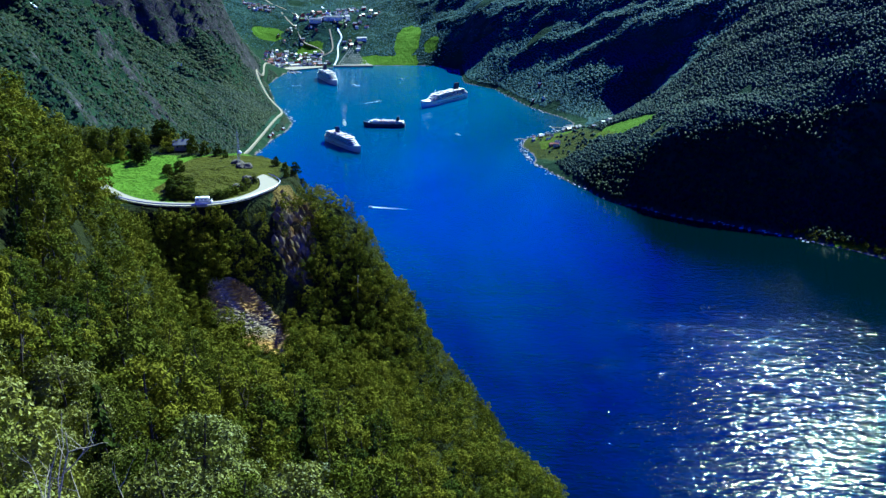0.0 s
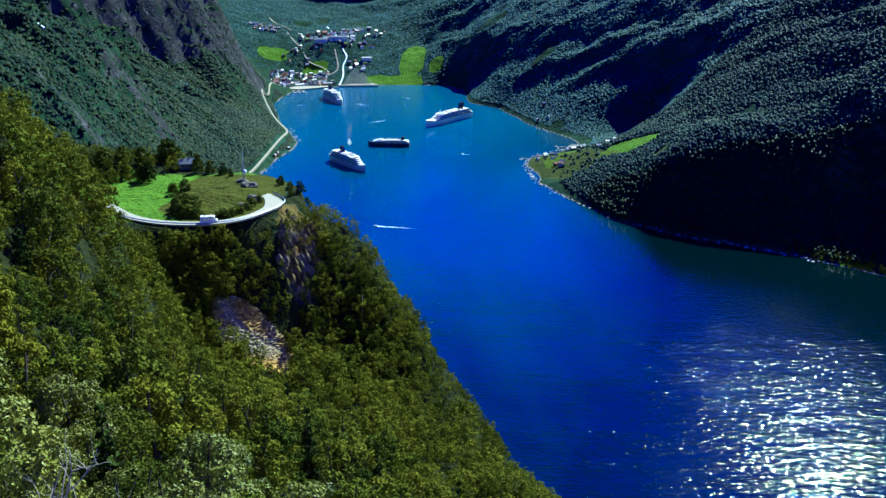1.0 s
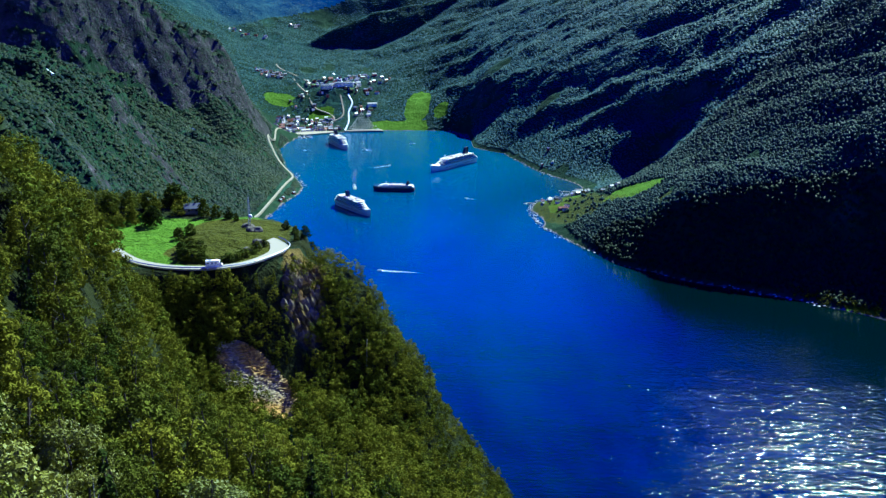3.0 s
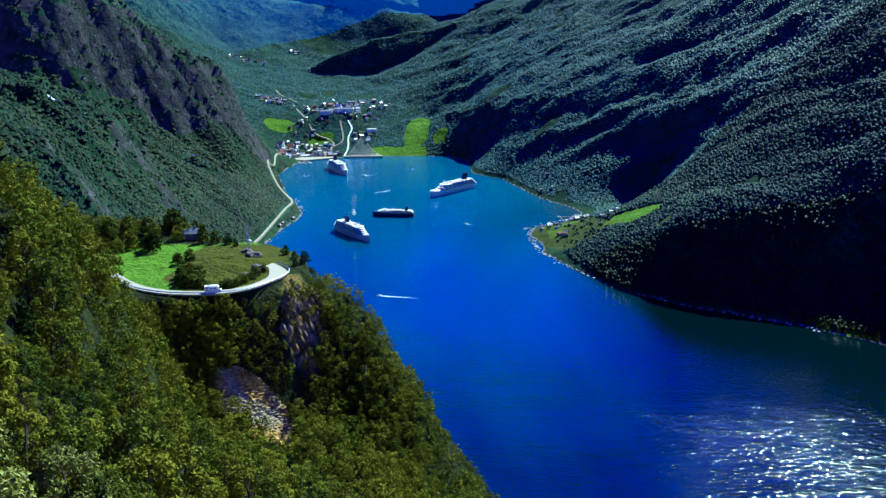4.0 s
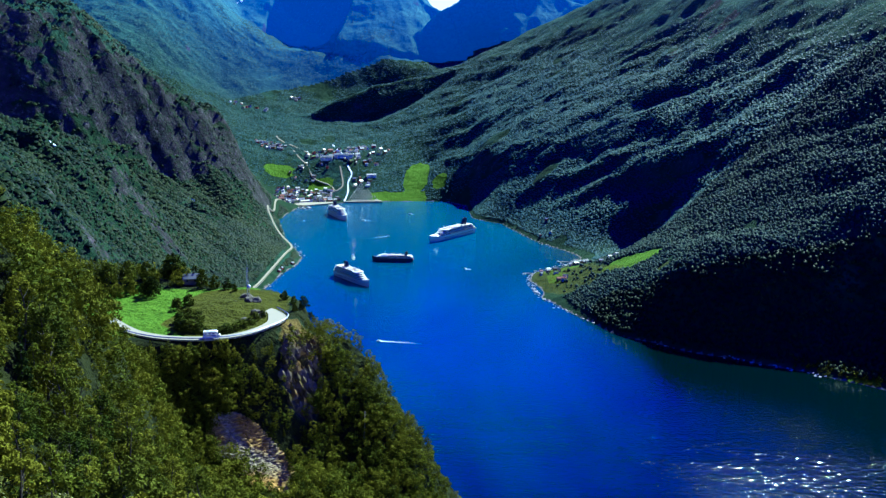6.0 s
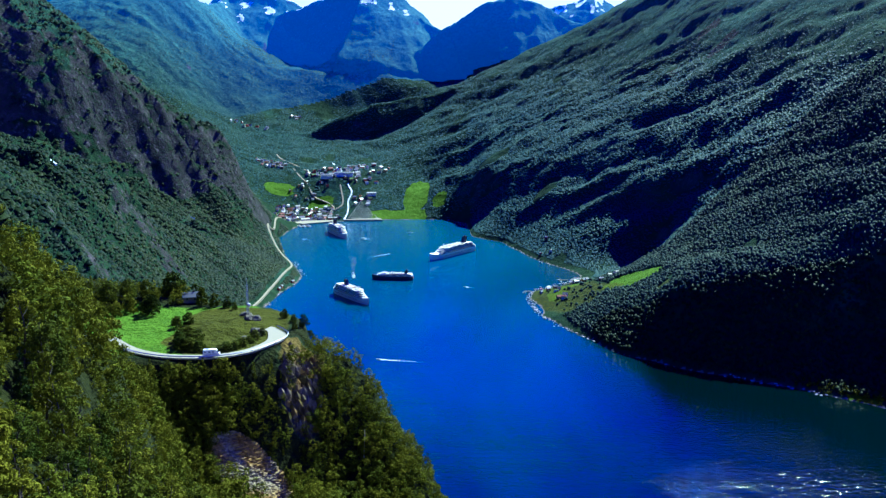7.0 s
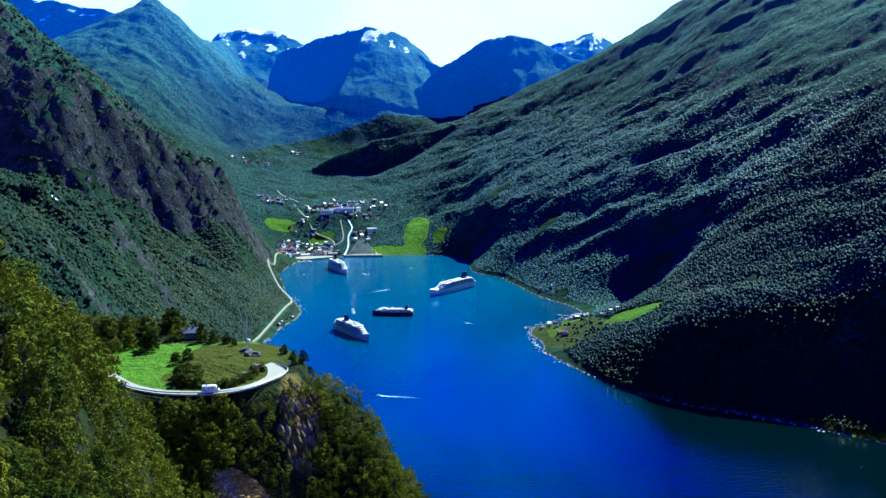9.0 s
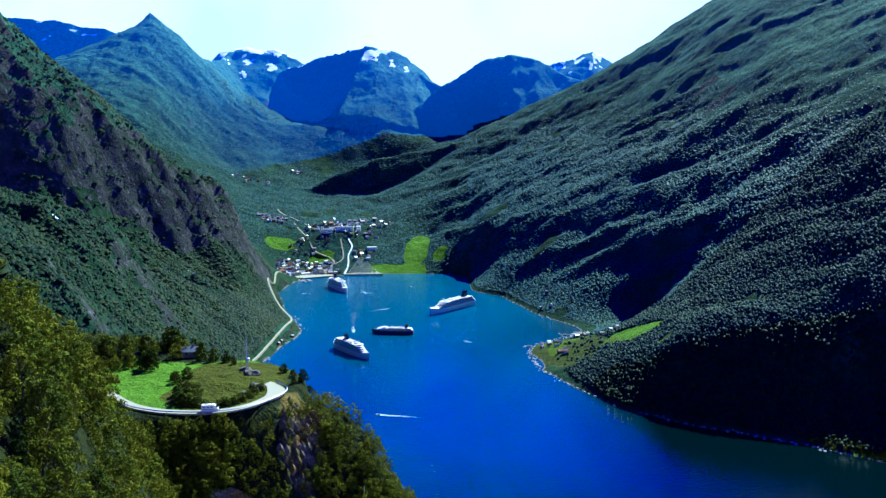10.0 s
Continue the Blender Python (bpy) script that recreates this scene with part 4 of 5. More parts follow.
ROAD_Z = 376.0
road, road_c, road_z = ribbon("road", ROAD, 6.0, ASPHALT, level=ROAD_Z, depth=0.5, step=1.5,
                              wide=lambda p: 3.5 + 2.4 * math.exp(-((p[0] + 56) / 6) ** 2 - ((p[1] - 308) / 7) ** 2))
tagged(road, "pale asphalt hairpin road round a grassy terrace", "road", kind="structure")
shore_road = ribbon("road", SHORE_ROAD, 4.4, GRAVEL, lift=1.0, depth=5.0, step=12)[0]
tagged(shore_road, "pale shore road along the foot of the mountain", "road", kind="structure")
for line, w in (([(-500, 3050), (-430, 3080), (-380, 3120), (-390, 3170), (-450, 3210), (-480, 3280), (-520, 3340), (-560, 3420)], 4.5),
                ([(-380, 3120), (-352, 3160), (-362, 3230), (-385, 3290), (-450, 3330), (-520, 3400), (-600, 3480), (-640, 3560)], 4.5)):
    tagged(ribbon("road", line, w, GRAVEL, lift=0.9, depth=3.0, step=12)[0], "pale village road between houses and fields", "road", kind="structure")
river = ribbon("river", [(-420, 3480), (-390, 3400), (-352, 3330), (-345, 3270), (-328, 3230), (-335, 3180), (-330, 3120), (-335, 3045)], 4.5, FOAM, lift=0.8, depth=3, step=10)[0]
tagged(river, "white rushing river through the village", "river", kind="structure")
for line, w, what in (([(-1308, 3710), (-1260, 3661), (-1229, 3639), (-1211, 3622), (-1180, 3579)], 7, "thin white waterfall on the mountain flank"),
                      ([(-650, 1580), (-642, 1576), (-632, 1570)], 3.0, "thin white stream down the rock"),
                      ([(-640, 2290), (-622, 2300), (-610, 2310)], 2.5, "thin white stream down the rock")):
    tagged(ribbon("waterfall", line, w, FOAM, lift=2.5, depth=3, step=10)[0], what, "waterfall", kind="structure")


def guard_rail():
    root = new("guard_rail")
    tagged(root, "grey steel guard rail along the outer road edge", "guard rail")
    c = road_c[(road_c[:, 0] > -100) & (road_c[:, 1] < 317)]
    d = np.gradient(c, axis=0)
    d /= np.linalg.norm(d, axis=1)[:, None]
    w = np.array([2.15 + 1.3 * math.exp(-((p[0] + 56) / 6) ** 2 - ((p[1] - 308) / 7) ** 2) for p in c])
    edge = c + np.stack([d[:, 1], -d[:, 0]], 1) * w[:, None]
    part("rail", tube_bm([(x, y, ROAD_Z + 0.62) for x, y in edge], 0.17, 4), STEEL, root)
    post = boxes((0, 0, 0.3, 0.14, 0.14, 0.8))
    first = part("post", post, STEEL, root)
    first.location = (edge[0][0], edge[0][1], ROAD_Z)
    for x, y in edge[2::2]:
        o = first.copy()
        scene.collection.objects.link(o)
        o.location = (x, y, ROAD_Z)


guard_rail()


# ---- vehicles on the bend ----
def wheel(parent, x, y, z, r, w):
    bm = bmesh.new()
    bmesh.ops.create_cone(bm, cap_ends=True, segments=14, radius1=r, radius2=r, depth=w, matrix=Matrix.Translation((x, y, z)) @ Matrix.Rotation(math.pi / 2, 4, "X"))
    t = part("wheel", bm, RUBBER, parent)
    bm = bmesh.new()
    bmesh.ops.create_cone(bm, cap_ends=True, segments=10, radius1=r * 0.55, radius2=r * 0.5, depth=w + 0.03, matrix=Matrix.Translation((x, y, z)) @ Matrix.Rotation(math.pi / 2, 4, "X"))
    part("rim", bm, STEEL, t)


def profile(points, half, bevel=0.04):
    """A body from a side view: (x, z) corners, pushed out to both sides."""
    bm = bmesh.new()
    a = [bm.verts.new((x, -half, z)) for x, z in points]
    b = [bm.verts.new((x, half, z)) for x, z in points]
    bm.faces.new(a[::-1]), bm.faces.new(b)
    n = len(points)
    for k in range(n):
        bm.faces.new((a[k], a[(k + 1) % n], b[(k + 1) % n], b[k]))
    bmesh.ops.recalc_face_normals(bm, faces=bm.faces[:])
    if bevel:
        bmesh.ops.bevel(bm, geom=bm.edges[:], offset=bevel, segments=2, affect="EDGES")
    return bm


def motorhome():
    root = tagged(new("motorhome"), "white motorhome driving on the hairpin road", "motorhome")
    part("body", profile([(-3.1, 0.45), (-3.1, 2.85), (1.6, 2.95), (2.3, 2.6), (2.35, 2.15), (1.9, 2.0), (1.9, 0.45)], 1.12, 0.08), WHITE, root)
    part("cab", profile([(1.8, 0.4), (1.8, 2.0), (2.25, 2.0), (2.75, 1.3), (3.3, 1.15), (3.35, 0.4)], 0.98, 0.08), WHITE, root)
    part("windscreen", profile([(2.29, 1.96), (2.76, 1.34), (2.80, 1.34), (2.33, 1.96)], 0.85, 0), PANE, root)
    for x in (-2.2, -0.6, 0.8):
        part("window", boxes((x, 0, 1.9, 0.8, 2.28, 0.5), bevel=0.02), PANE, root)
    part("stripe", boxes((-0.6, 0, 1.05, 4.8, 2.27, 0.16)), NAVY, root, "dark blue stripe")
    part("roof_box", boxes((-1.5, 0, 3.0, 0.9, 0.9, 0.22), bevel=0.05), GREY, root)
    for x in (-1.9, 2.5):
        for y in (-0.95, 0.95):
            wheel(root, x, y, 0.36, 0.36, 0.22)
    return root


van = motorhome()
van.matrix_basis = pose(-72.2, 285.2, ROAD_Z + 0.01, 0, 0, 8) @ Matrix.Diagonal((0.78, 0.75, 0.68, 1))


# ---- the terrace ----
def mast():
    root = tagged(new("radio_mast"), "thin grey lattice mast with a white round dome", "mast")
    for k in range(3):
        a = 2 * math.pi * k / 3
        part("leg", tube_bm([(0.55 * math.cos(a), 0.55 * math.sin(a), 0), (0.22 * math.cos(a), 0.22 * math.sin(a), 12.5)], 0.09, 5), STEEL, root)
    for z in range(1, 12):
        r = 0.55 - 0.33 * z / 12.5
        part("brace", tube_bm([(r * math.cos(2 * math.pi * k / 3), r * math.sin(2 * math.pi * k / 3), z + 0.5 * (k % 2)) for k in range(4)], 0.05, 4), STEEL, root)
    bm = bmesh.new()
    bmesh.ops.create_uvsphere(bm, u_segments=14, v_segments=10, radius=0.75, matrix=Matrix.Translation((0.5, -0.3, 5.6)))
    part("dome", bm, WHITE, root, "white round dome")
    part("antenna", tube_bm([(0, 0, 12.3), (0, 0, 15)], 0.05, 5), STEEL, root)
    return root


def gable(l, w, h, rise, base=1.5):
    """Walls of a house with gable ends, reaching into the ground."""
    bm = bmesh.new()
    y = [(-w / 2, -base), (w / 2, -base), (w / 2, h), (0, h + rise), (-w / 2, h)]
    a = [bm.verts.new((-l / 2, p, q)) for p, q in y]
    b = [bm.verts.new((l / 2, p, q)) for p, q in y]
    bm.faces.new(a[::-1]), bm.faces.new(b)
    for k in range(5):
        bm.faces.new((a[k], a[(k + 1) % 5], b[(k + 1) % 5], b[k]))
    bmesh.ops.recalc_face_normals(bm, faces=bm.faces[:])
    return bm


def roof_bm(l, w, h, rise, thick=0.3, over=0.6):
    bm = bmesh.new()
    for s in (-1, 1):
        drop = rise * over / (w / 2)
        pts = [(0, h + rise), (s * (w / 2 + over), h - drop), (s * (w / 2 + over), h - drop + thick), (0, h + rise + thick)]
        a = [bm.verts.new((-l / 2 - over, p, q)) for p, q in pts]
        b = [bm.verts.new((l / 2 + over, p, q)) for p, q in pts]
        bm.faces.new(a), bm.faces.new(b[::-1])
        for k in range(4):
            bm.faces.new((a[k], b[k], b[(k + 1) % 4], a[(k + 1) % 4]))
    bmesh.ops.recalc_face_normals(bm, faces=bm.faces[:])
    return bm


def house(l, w, h, rise, wall, roof, label, category="house", rows=0, chimney=True):
    root = tagged(new(category.replace(" ", "_")), label, category)
    part("wall", gable(l, w, h, rise), wall, root)
    r = part("roof", roof_bm(l, w, h, rise), roof, root)
    if chimney:
        part("chimney", boxes((l * 0.2, 0.2, h + rise + 0.3, 0.8, 0.8, 1.6), bevel=0.04), STONE, r)
    for row in range(rows):
        n = max(2, int(l / 3.2))
        for k in range(n):
            x = -l / 2 + (k + 0.5) * l / n
            part("window", boxes((x, 0, 1.5 + 2.8 * row, 1.2, w + 0.08, 1.3)), PANE, root)
    return root


mast().matrix_basis = pose(-70.4, 330.5, 375.2)
hut = house(9, 6.5, 2.8, 2.2, WOOD, SLATE, "small grey wooden farm hut among trees", "hut", 1)
hut.matrix_basis = pose(-97, 357, float(land(-97, 357)[0]) + 0.3, 0, 0, 15) @ Matrix.Diagonal((0.62, 0.62, 0.62, 1))


def rock_bm(seed, size, flat=0.7, sub=2):
    bm = bmesh.new()
    bmesh.ops.create_icosphere(bm, subdivisions=sub, radius=1.0)
    off = Vector((seed * 3.7, seed * 1.3, seed * 2.1))
    for v in bm.verts:
        n = noise.noise(v.co * 1.1 + off) * 0.45 + noise.noise(v.co * 2.6 + off) * 0.22
        v.co = v.co * (1 + n) * size
        v.co.z *= flat
    return bm


rng = random.Random(5)
for k, (x, y, s) in enumerate([(-67, 326, 2.0), (-69.5, 328, 1.7), (-64.5, 313, 1.6), (-63, 309, 1.3), (-66, 305, 1.4), (-69, 324.5, 1.5), (-72, 333, 1.8), (-62, 312.5, 1.0)]):
    root = tagged(new("boulder", part("boulder", rock_bm(k + 1, s), STONE, None).data), "grey weathered boulder beside the bend", "boulder", "boulders of the bend")
    root.location = (x, y, float(land(x, y)[0]) + 0.2)
for ob in [o for o in bpy.data.objects if o.name.startswith("boulder") and not o.get("label")]:
    bpy.data.objects.remove(ob)


def plant_terrace():
    """Trees and bushes that stand singly round the meadow."""
    mids = [make_tree("alder_tree", (66, 69, 72)[k], 8.5, 3.6, "broad", 60, 2600, 0.26, "leafy green tree at the edge of the meadow") for k in range(3)]
    firsts = list(mids)
    rng = random.Random(3)
    spots = [(-85.5, 299, 5.5, 1.2), (-83.5, 302.5, 6, 1.2), (-87, 304, 5, 1.2), (-91.5, 319.5, 4.5, 1.1), (-89, 323, 5, 1.1), (-94, 324, 3.8, 1.1), (-84, 297, 4.5, 1.2),
             (-106.5, 338, 8.5, 1.0), (-109, 341, 7, 1.0), (-104, 362, 11, 1.1), (-107, 367, 12, 1.0), (-92, 352, 8, 0.7), (-112, 352, 8, 1.0),
             (-118, 350, 8, 1.0), (-123, 345, 9, 1.1), (-87, 351, 6, 0.9), (-82, 349, 5, 0.9), (-78, 345, 3.5, 0.8), (-97, 365, 9, 1.0),
             (-72, 291.5, 3.0, 1.7), (-69.5, 292.5, 3.2, 1.7), (-67, 295, 3.0, 1.7), (-65.3, 298, 3.2, 1.6), (-64.3, 302, 3.2, 1.5), (-63.4, 306, 3.4, 1.3), (-70, 296, 2.6, 1.8), (-67.5, 300, 2.6, 1.7),
             (-75, 291.5, 3.0, 1.7), (-78, 292.5, 3.8, 1.6), (-81, 294, 4.6, 1.5), (-80, 298, 4.5, 1.4), (-81, 303, 4.6, 1.3), (-61.5, 309.5, 3.0, 0.8), (-84, 294, 5.0, 1.3), (-82, 299, 5.5, 1.3), (-52.5, 318, 3.5, 0.8), (-50, 322, 5, 0.9), (-48.5, 328, 4.5, 1.0), (-54, 327, 3.5, 0.9), (-58, 333, 4, 1.0)]
    for x, y, h, w in spots:
        t = rng.choice(mids)
        o = t if t in firsts else copy_thing(t, Matrix.Identity(4))
        if t in firsts:
            firsts.remove(t)
        o.matrix_basis = pose(x, y, float(land(x, y)[0]) - 0.4, 0, 0, rng.uniform(0, 360)) @ Matrix.Diagonal((w * h / 8.5, w * h / 8.5, h / 8.8, 1))
        o["label"], o["group"] = "leafy green tree at the edge of the meadow", "trees round the meadow"


plant_terrace()


def scree():
    """Loose grey and rusty stones below the cliff."""
    rng = np.random.default_rng(9)
    n = 4200
    a, r = rng.uniform(0, 6.28, n), np.sqrt(rng.uniform(0, 1, n))
    y = 266 + 7.5 * r * np.sin(a)
    x = -57 - 0.4 * (y - 266) + 13 * r * np.cos(a)
    z = land(x, y)
    bm = rock_bm(3, 0.5, 0.8, 1)
    v = np.array([p.co[:] for p in bm.verts])
    f = np.array([[q.index for q in p.verts] for p in bm.faces])
    bm.free()
    s = rng.uniform(0.5, 1.5, n) ** 1.4
    spots = np.stack([x, y, z + 0.1, s, s * rng.uniform(0.8, 1.4, n), np.zeros(n), a * 3], 1)
    m = Mat("scree", 0.9, 0.0, 0.3)
    pick = m.node("ShaderNodeNewGeometry", "Random Per Island")
    c = m.mix(m.ramp(m.noise(11, 2), 0.42, 0.6), m.mix(pick, (0.15, 0.115, 0.045), (0.34, 0.27, 0.13)), m.mix(pick, (0.22, 0.12, 0.01), (0.48, 0.29, 0.04)))
    m.color(c)
    tagged(scatter("scree", spots, [(v, f)], m.m, "loose grey and rusty scree stones below the cliff"), category="scree")


scree()


def crag():
    """Broken stone on the bare face under the bend."""
    rng = np.random.default_rng(33)
    n = 300
    x, y = rng.uniform(-53, -41, n), rng.uniform(283, 304, n)
    ok = inside(x, y, -46.5, 294, 5.5, 11) > 0.2
    x, y = x[ok], y[ok]
    size = rng.uniform(0.45, 1.45, len(x)) ** 2
    spots = np.stack([x, y, land(x, y) - 0.75, size * 1.9, size * rng.uniform(0.8, 1.6, len(x)), np.zeros(len(x)), rng.uniform(0, 6.28, len(x))], 1)
    bm = rock_bm(8, 0.8, 0.9, 1)
    v, f = np.array([p.co[:] for p in bm.verts]), np.array([[q.index for q in p.verts] for p in bm.faces])
    bm.free()
    m = Mat("crag_stone", 0.9, 0.0, 0.1)
    pick = m.node("ShaderNodeNewGeometry", "Random Per Island")
    m.color(m.mix(m.ramp(m.noise(5, 3), 0.45, 0.6), m.mix(pick, (0.06, 0.045, 0.022), (0.22, 0.17, 0.09)), m.mix(pick, (0.05, 0.05, 0.006), (0.19, 0.11, 0.015))))
    tagged(scatter("crag_stones", spots, [(v, f)], m.m, "broken grey and rusty rock on the bare cliff face"), category="rocks")


crag()


def shore_rocks():
    rng = np.random.default_rng(19)
    pts = []
    for line, w in ((SHORE_EAST[4:14], 1.0), (SHORE_WEST[3:9], 0.5), (SHORE_EAST[1:4], 0.4)):
        for p in dense(line, 6):
            if rng.uniform() < w * 0.8:
                for _ in range(rng.integers(1, 5)):
                    s = rng.uniform(0.8, 3.4)
                    pts.append((p[0] + rng.normal(0, 4), p[1] + rng.normal(0, 5), rng.uniform(-0.3, 2.0), s, s * rng.uniform(1.0, 2.0), 0, rng.uniform(0, 6)))
    bm = rock_bm(5, 0.5, 0.7, 1)
    v = np.array([p.co[:] for p in bm.verts])
    f = np.array([[q.index for q in p.verts] for p in bm.faces])
    bm.free()
    tagged(scatter("shore_rocks", pts, [(v, f)], PALE_STONE, "pale bare rocks along the waterline"), category="rocks")


shore_rocks()


# ---- ships ----
def hull_bm(l, b, z0, z1, bow=0.22, flare=0.82, sheer=0.0):
    """A hull with a raked bow, from the water up to its deck."""
    bm = bmesh.new()
    rows = []
    for z, narrow, reach in ((z0 - 2, flare * 0.95, 0.0), (z0, flare, 0.004), (z0 + (z1 - z0) * 0.5, 0.96, 0.012), (z1, 1.0, 0.02)):
        ring = []
        for t in np.linspace(0, 1, 13):
            x = -l / 2 + t * l * (1 + reach)
            f = 1.0 if t < 1 - bow * 1.6 else max(0.0, 1 - ((t - 1 + bow * 1.6) / (bow * 1.6)) ** 2.2)
            if t < 0.06:
                f *= 0.9
            ring.append((x, b / 2 * f * narrow, z + sheer * max(0, t - 0.7) ** 2 * 10 * (z - z0) / (z1 - z0)))
        pts = [bm.verts.new(p) for p in ring] + [bm.verts.new((p[0], -p[1], p[2])) for p in ring[-2::-1]]
        rows.append(pts)
    for lo, hi in zip(rows, rows[1:]):
        for k in range(len(lo)):
            bm.faces.new((lo[k], lo[(k + 1) % len(lo)], hi[(k + 1) % len(lo)], hi[k]))
    bm.faces.new(rows[-1])
    bmesh.ops.recalc_face_normals(bm, faces=bm.faces[:])
    return bm


def deck_bm(x0, x1, b, z, h, nose=0.12):
    """One deck house with a rounded front."""
    bm = bmesh.new()
    l = x1 - x0
    plan = [(x0, -b / 2), (x1 - l * nose, -b / 2), (x1 - l * nose * 0.35, -b * 0.36), (x1, -b * 0.16), (x1, b * 0.16), (x1 - l * nose * 0.35, b * 0.36),
            (x1 - l * nose, b / 2), (x0, b / 2)]
    a = [bm.verts.new((p, q, z)) for p, q in plan]
    c = [bm.verts.new((p, q, z + h)) for p, q in plan]
    bm.faces.new(a[::-1]), bm.faces.new(c)
    for k in range(8):
        bm.faces.new((a[k], a[(k + 1) % 8], c[(k + 1) % 8], c[k]))
    return bm


def ship(l, b, decks, hull_paint, funnel_paint, label, funnel_at=-0.25, stripe=None, house_paint=None, boats=6, name="cruise_ship", boat_paint=None):
    boat_paint = boat_paint or CREAM
    root = tagged(new(name), label, "cruise ship", "ships in the fjord")
    free = 0.05 * l + 3.5
    part("hull", hull_bm(l, b, 0.2, free, sheer=0.04 * l), hull_paint, root)
    part("main_deck", boxes((-0.05 * l, 0, free + 0.05, 0.7 * l, b * 0.92, 0.3)), TEAK, root, "brown teak deck")
    if stripe:
        part("stripe", hull_bm(l * 1.002, b * 1.012, free * 0.72, free * 0.80), stripe, root)
    n = max(6, int(l / 9))
    for s in (-1, 1):
        for k in range(n):
            x = -l * 0.40 + k * l * 0.68 / n
            part("porthole", boxes((x, s * (b / 2 * 0.975), free * 0.6, l * 0.5 / n, 0.35, 0.9)), PANE, root)
    paint = house_paint or WHITE
    z = free
    for d in range(decks):
        x0, x1 = -l * (0.475 - 0.020 * d), l * (0.385 - 0.036 * d)
        w = b * (0.95 - 0.014 * d)
        deck = part("deck", deck_bm(x0, x1, w, z, 2.55), paint, root)
        part("window_band", deck_bm(x0 + 1.0, x1 + 0.12, w + 0.16, z + 0.75, 1.45), PANE, deck)
        part("deck_edge", deck_bm(x0 - 1.2, x1 + 0.9, w + 1.1, z + 2.5, 0.28), paint, deck)
        z += 2.75
    part("bridge", deck_bm(l * 0.12, l * (0.385 - 0.036 * decks) + 4, b * 1.04, z - 2.7, 2.6, 0.2), paint, root)
    part("wheelhouse", deck_bm(l * 0.14, l * (0.35 - 0.036 * decks), b * 0.6, z, 2.4, 0.25), paint, root)
    part("top_deck", boxes((-0.12 * l, 0, z + 0.06, 0.42 * l, b * 0.62, 0.25)), TEAK, root, "brown sun deck")
    for k in range(7):
        x = l * (0.10 - 0.058 * k)
        for s in (-1, 1):
            part("deck_house", boxes((x, s * b * 0.33, z + 0.7 + 0.25 * (k % 3), l * (0.022 + 0.01 * (k % 2)), b * 0.16, 1.4 + 0.5 * (k % 3)), bevel=0.06), paint, root)
    part("pool", boxes((-0.07 * l, 0, z + 0.12, 0.09 * l, b * 0.28, 0.35), bevel=0.05), PANE, root)
    for k in range(3):
        part("canopy", boxes((-l * 0.02 - k * l * 0.07, 0, z + 1.5, l * 0.05, b * 0.5, 0.3), (-l * 0.02 - k * l * 0.07, 0, z + 0.7, l * 0.03, b * 0.3, 1.5), bevel=0.08), paint, root)
    fz = z + 0.22 * b + 0.06 * l
    f = part("funnel", profile([(l * (funnel_at - 0.04), z - 1), (l * (funnel_at - 0.055), fz), (l * (funnel_at + 0.005), fz), (l * (funnel_at + 0.04), z - 1)], b * 0.16, 0.25), funnel_paint, root)
    part("exhaust", tube_bm([(l * (funnel_at - 0.02), 0, fz - 1), (l * (funnel_at - 0.028), 0, fz + 1.6)], b * 0.05, 8), BLACK, f)
    m = part("mast", tube_bm([(l * 0.20, 0, z - 0.5), (l * 0.19, 0, z + 0.05 * l + 3)], 0.5, 6, 0.2), WHITE, root)
    part("yard", boxes((l * 0.195, 0, z + 0.03 * l + 2, 0.5, b * 0.3, 0.4), (l * 0.195, 0, z + 0.02 * l + 1, 1.6, 1.6, 0.4), bevel=0.05), WHITE, m)
    for s in (-1, 1):
        bm = bmesh.new()
        bmesh.ops.create_uvsphere(bm, u_segments=10, v_segments=8, radius=1.5, matrix=Matrix.Translation((l * 0.03, s * b * 0.22, z + 2.2)))
        part("radar_dome", bm, WHITE, root)
        for k in range(boats):
            x = -l * 0.30 + k * l * 0.5 / boats
            bm = hull_bm(l * 0.05, 2.6, 0, 1.7, 0.3)
            bmesh.ops.translate(bm, verts=bm.verts[:], vec=(x, s * (b / 2 + 0.2), free + 1.6))
            part("lifeboat", bm, boat_paint, root, "lifeboat hung at the deck side")
    return root


def bearing(dx, dy):
    return math.degrees(math.atan2(dy, dx))


ship(138, 20, 5, WHITE, NAVY, "white cruise ship with a dark blue funnel at anchor", -0.17).matrix_basis = pose(-203, 1972, 0, 0, 0, bearing(80, -118))
ship(92, 14.5, 2, NAVY, BLACK, "coastal ship with a navy hull and white deckhouse", -0.32, RED, None, 3).matrix_basis = pose(-131, 2166, 0, 0, 0, bearing(-1, 0.08))
ship(185, 25, 5, WHITE, NAVY, "long white cruise ship with a dark funnel aft", -0.28).matrix_basis = pose(2, 2455, 0, 0, 0, bearing(-108, -150))
ship(150, 24, 6, WHITE, BLACK, "white cruise ship at anchor before the village", -0.20).matrix_basis = pose(-322, 2775, 0, 0, 0, bearing(62, -140))


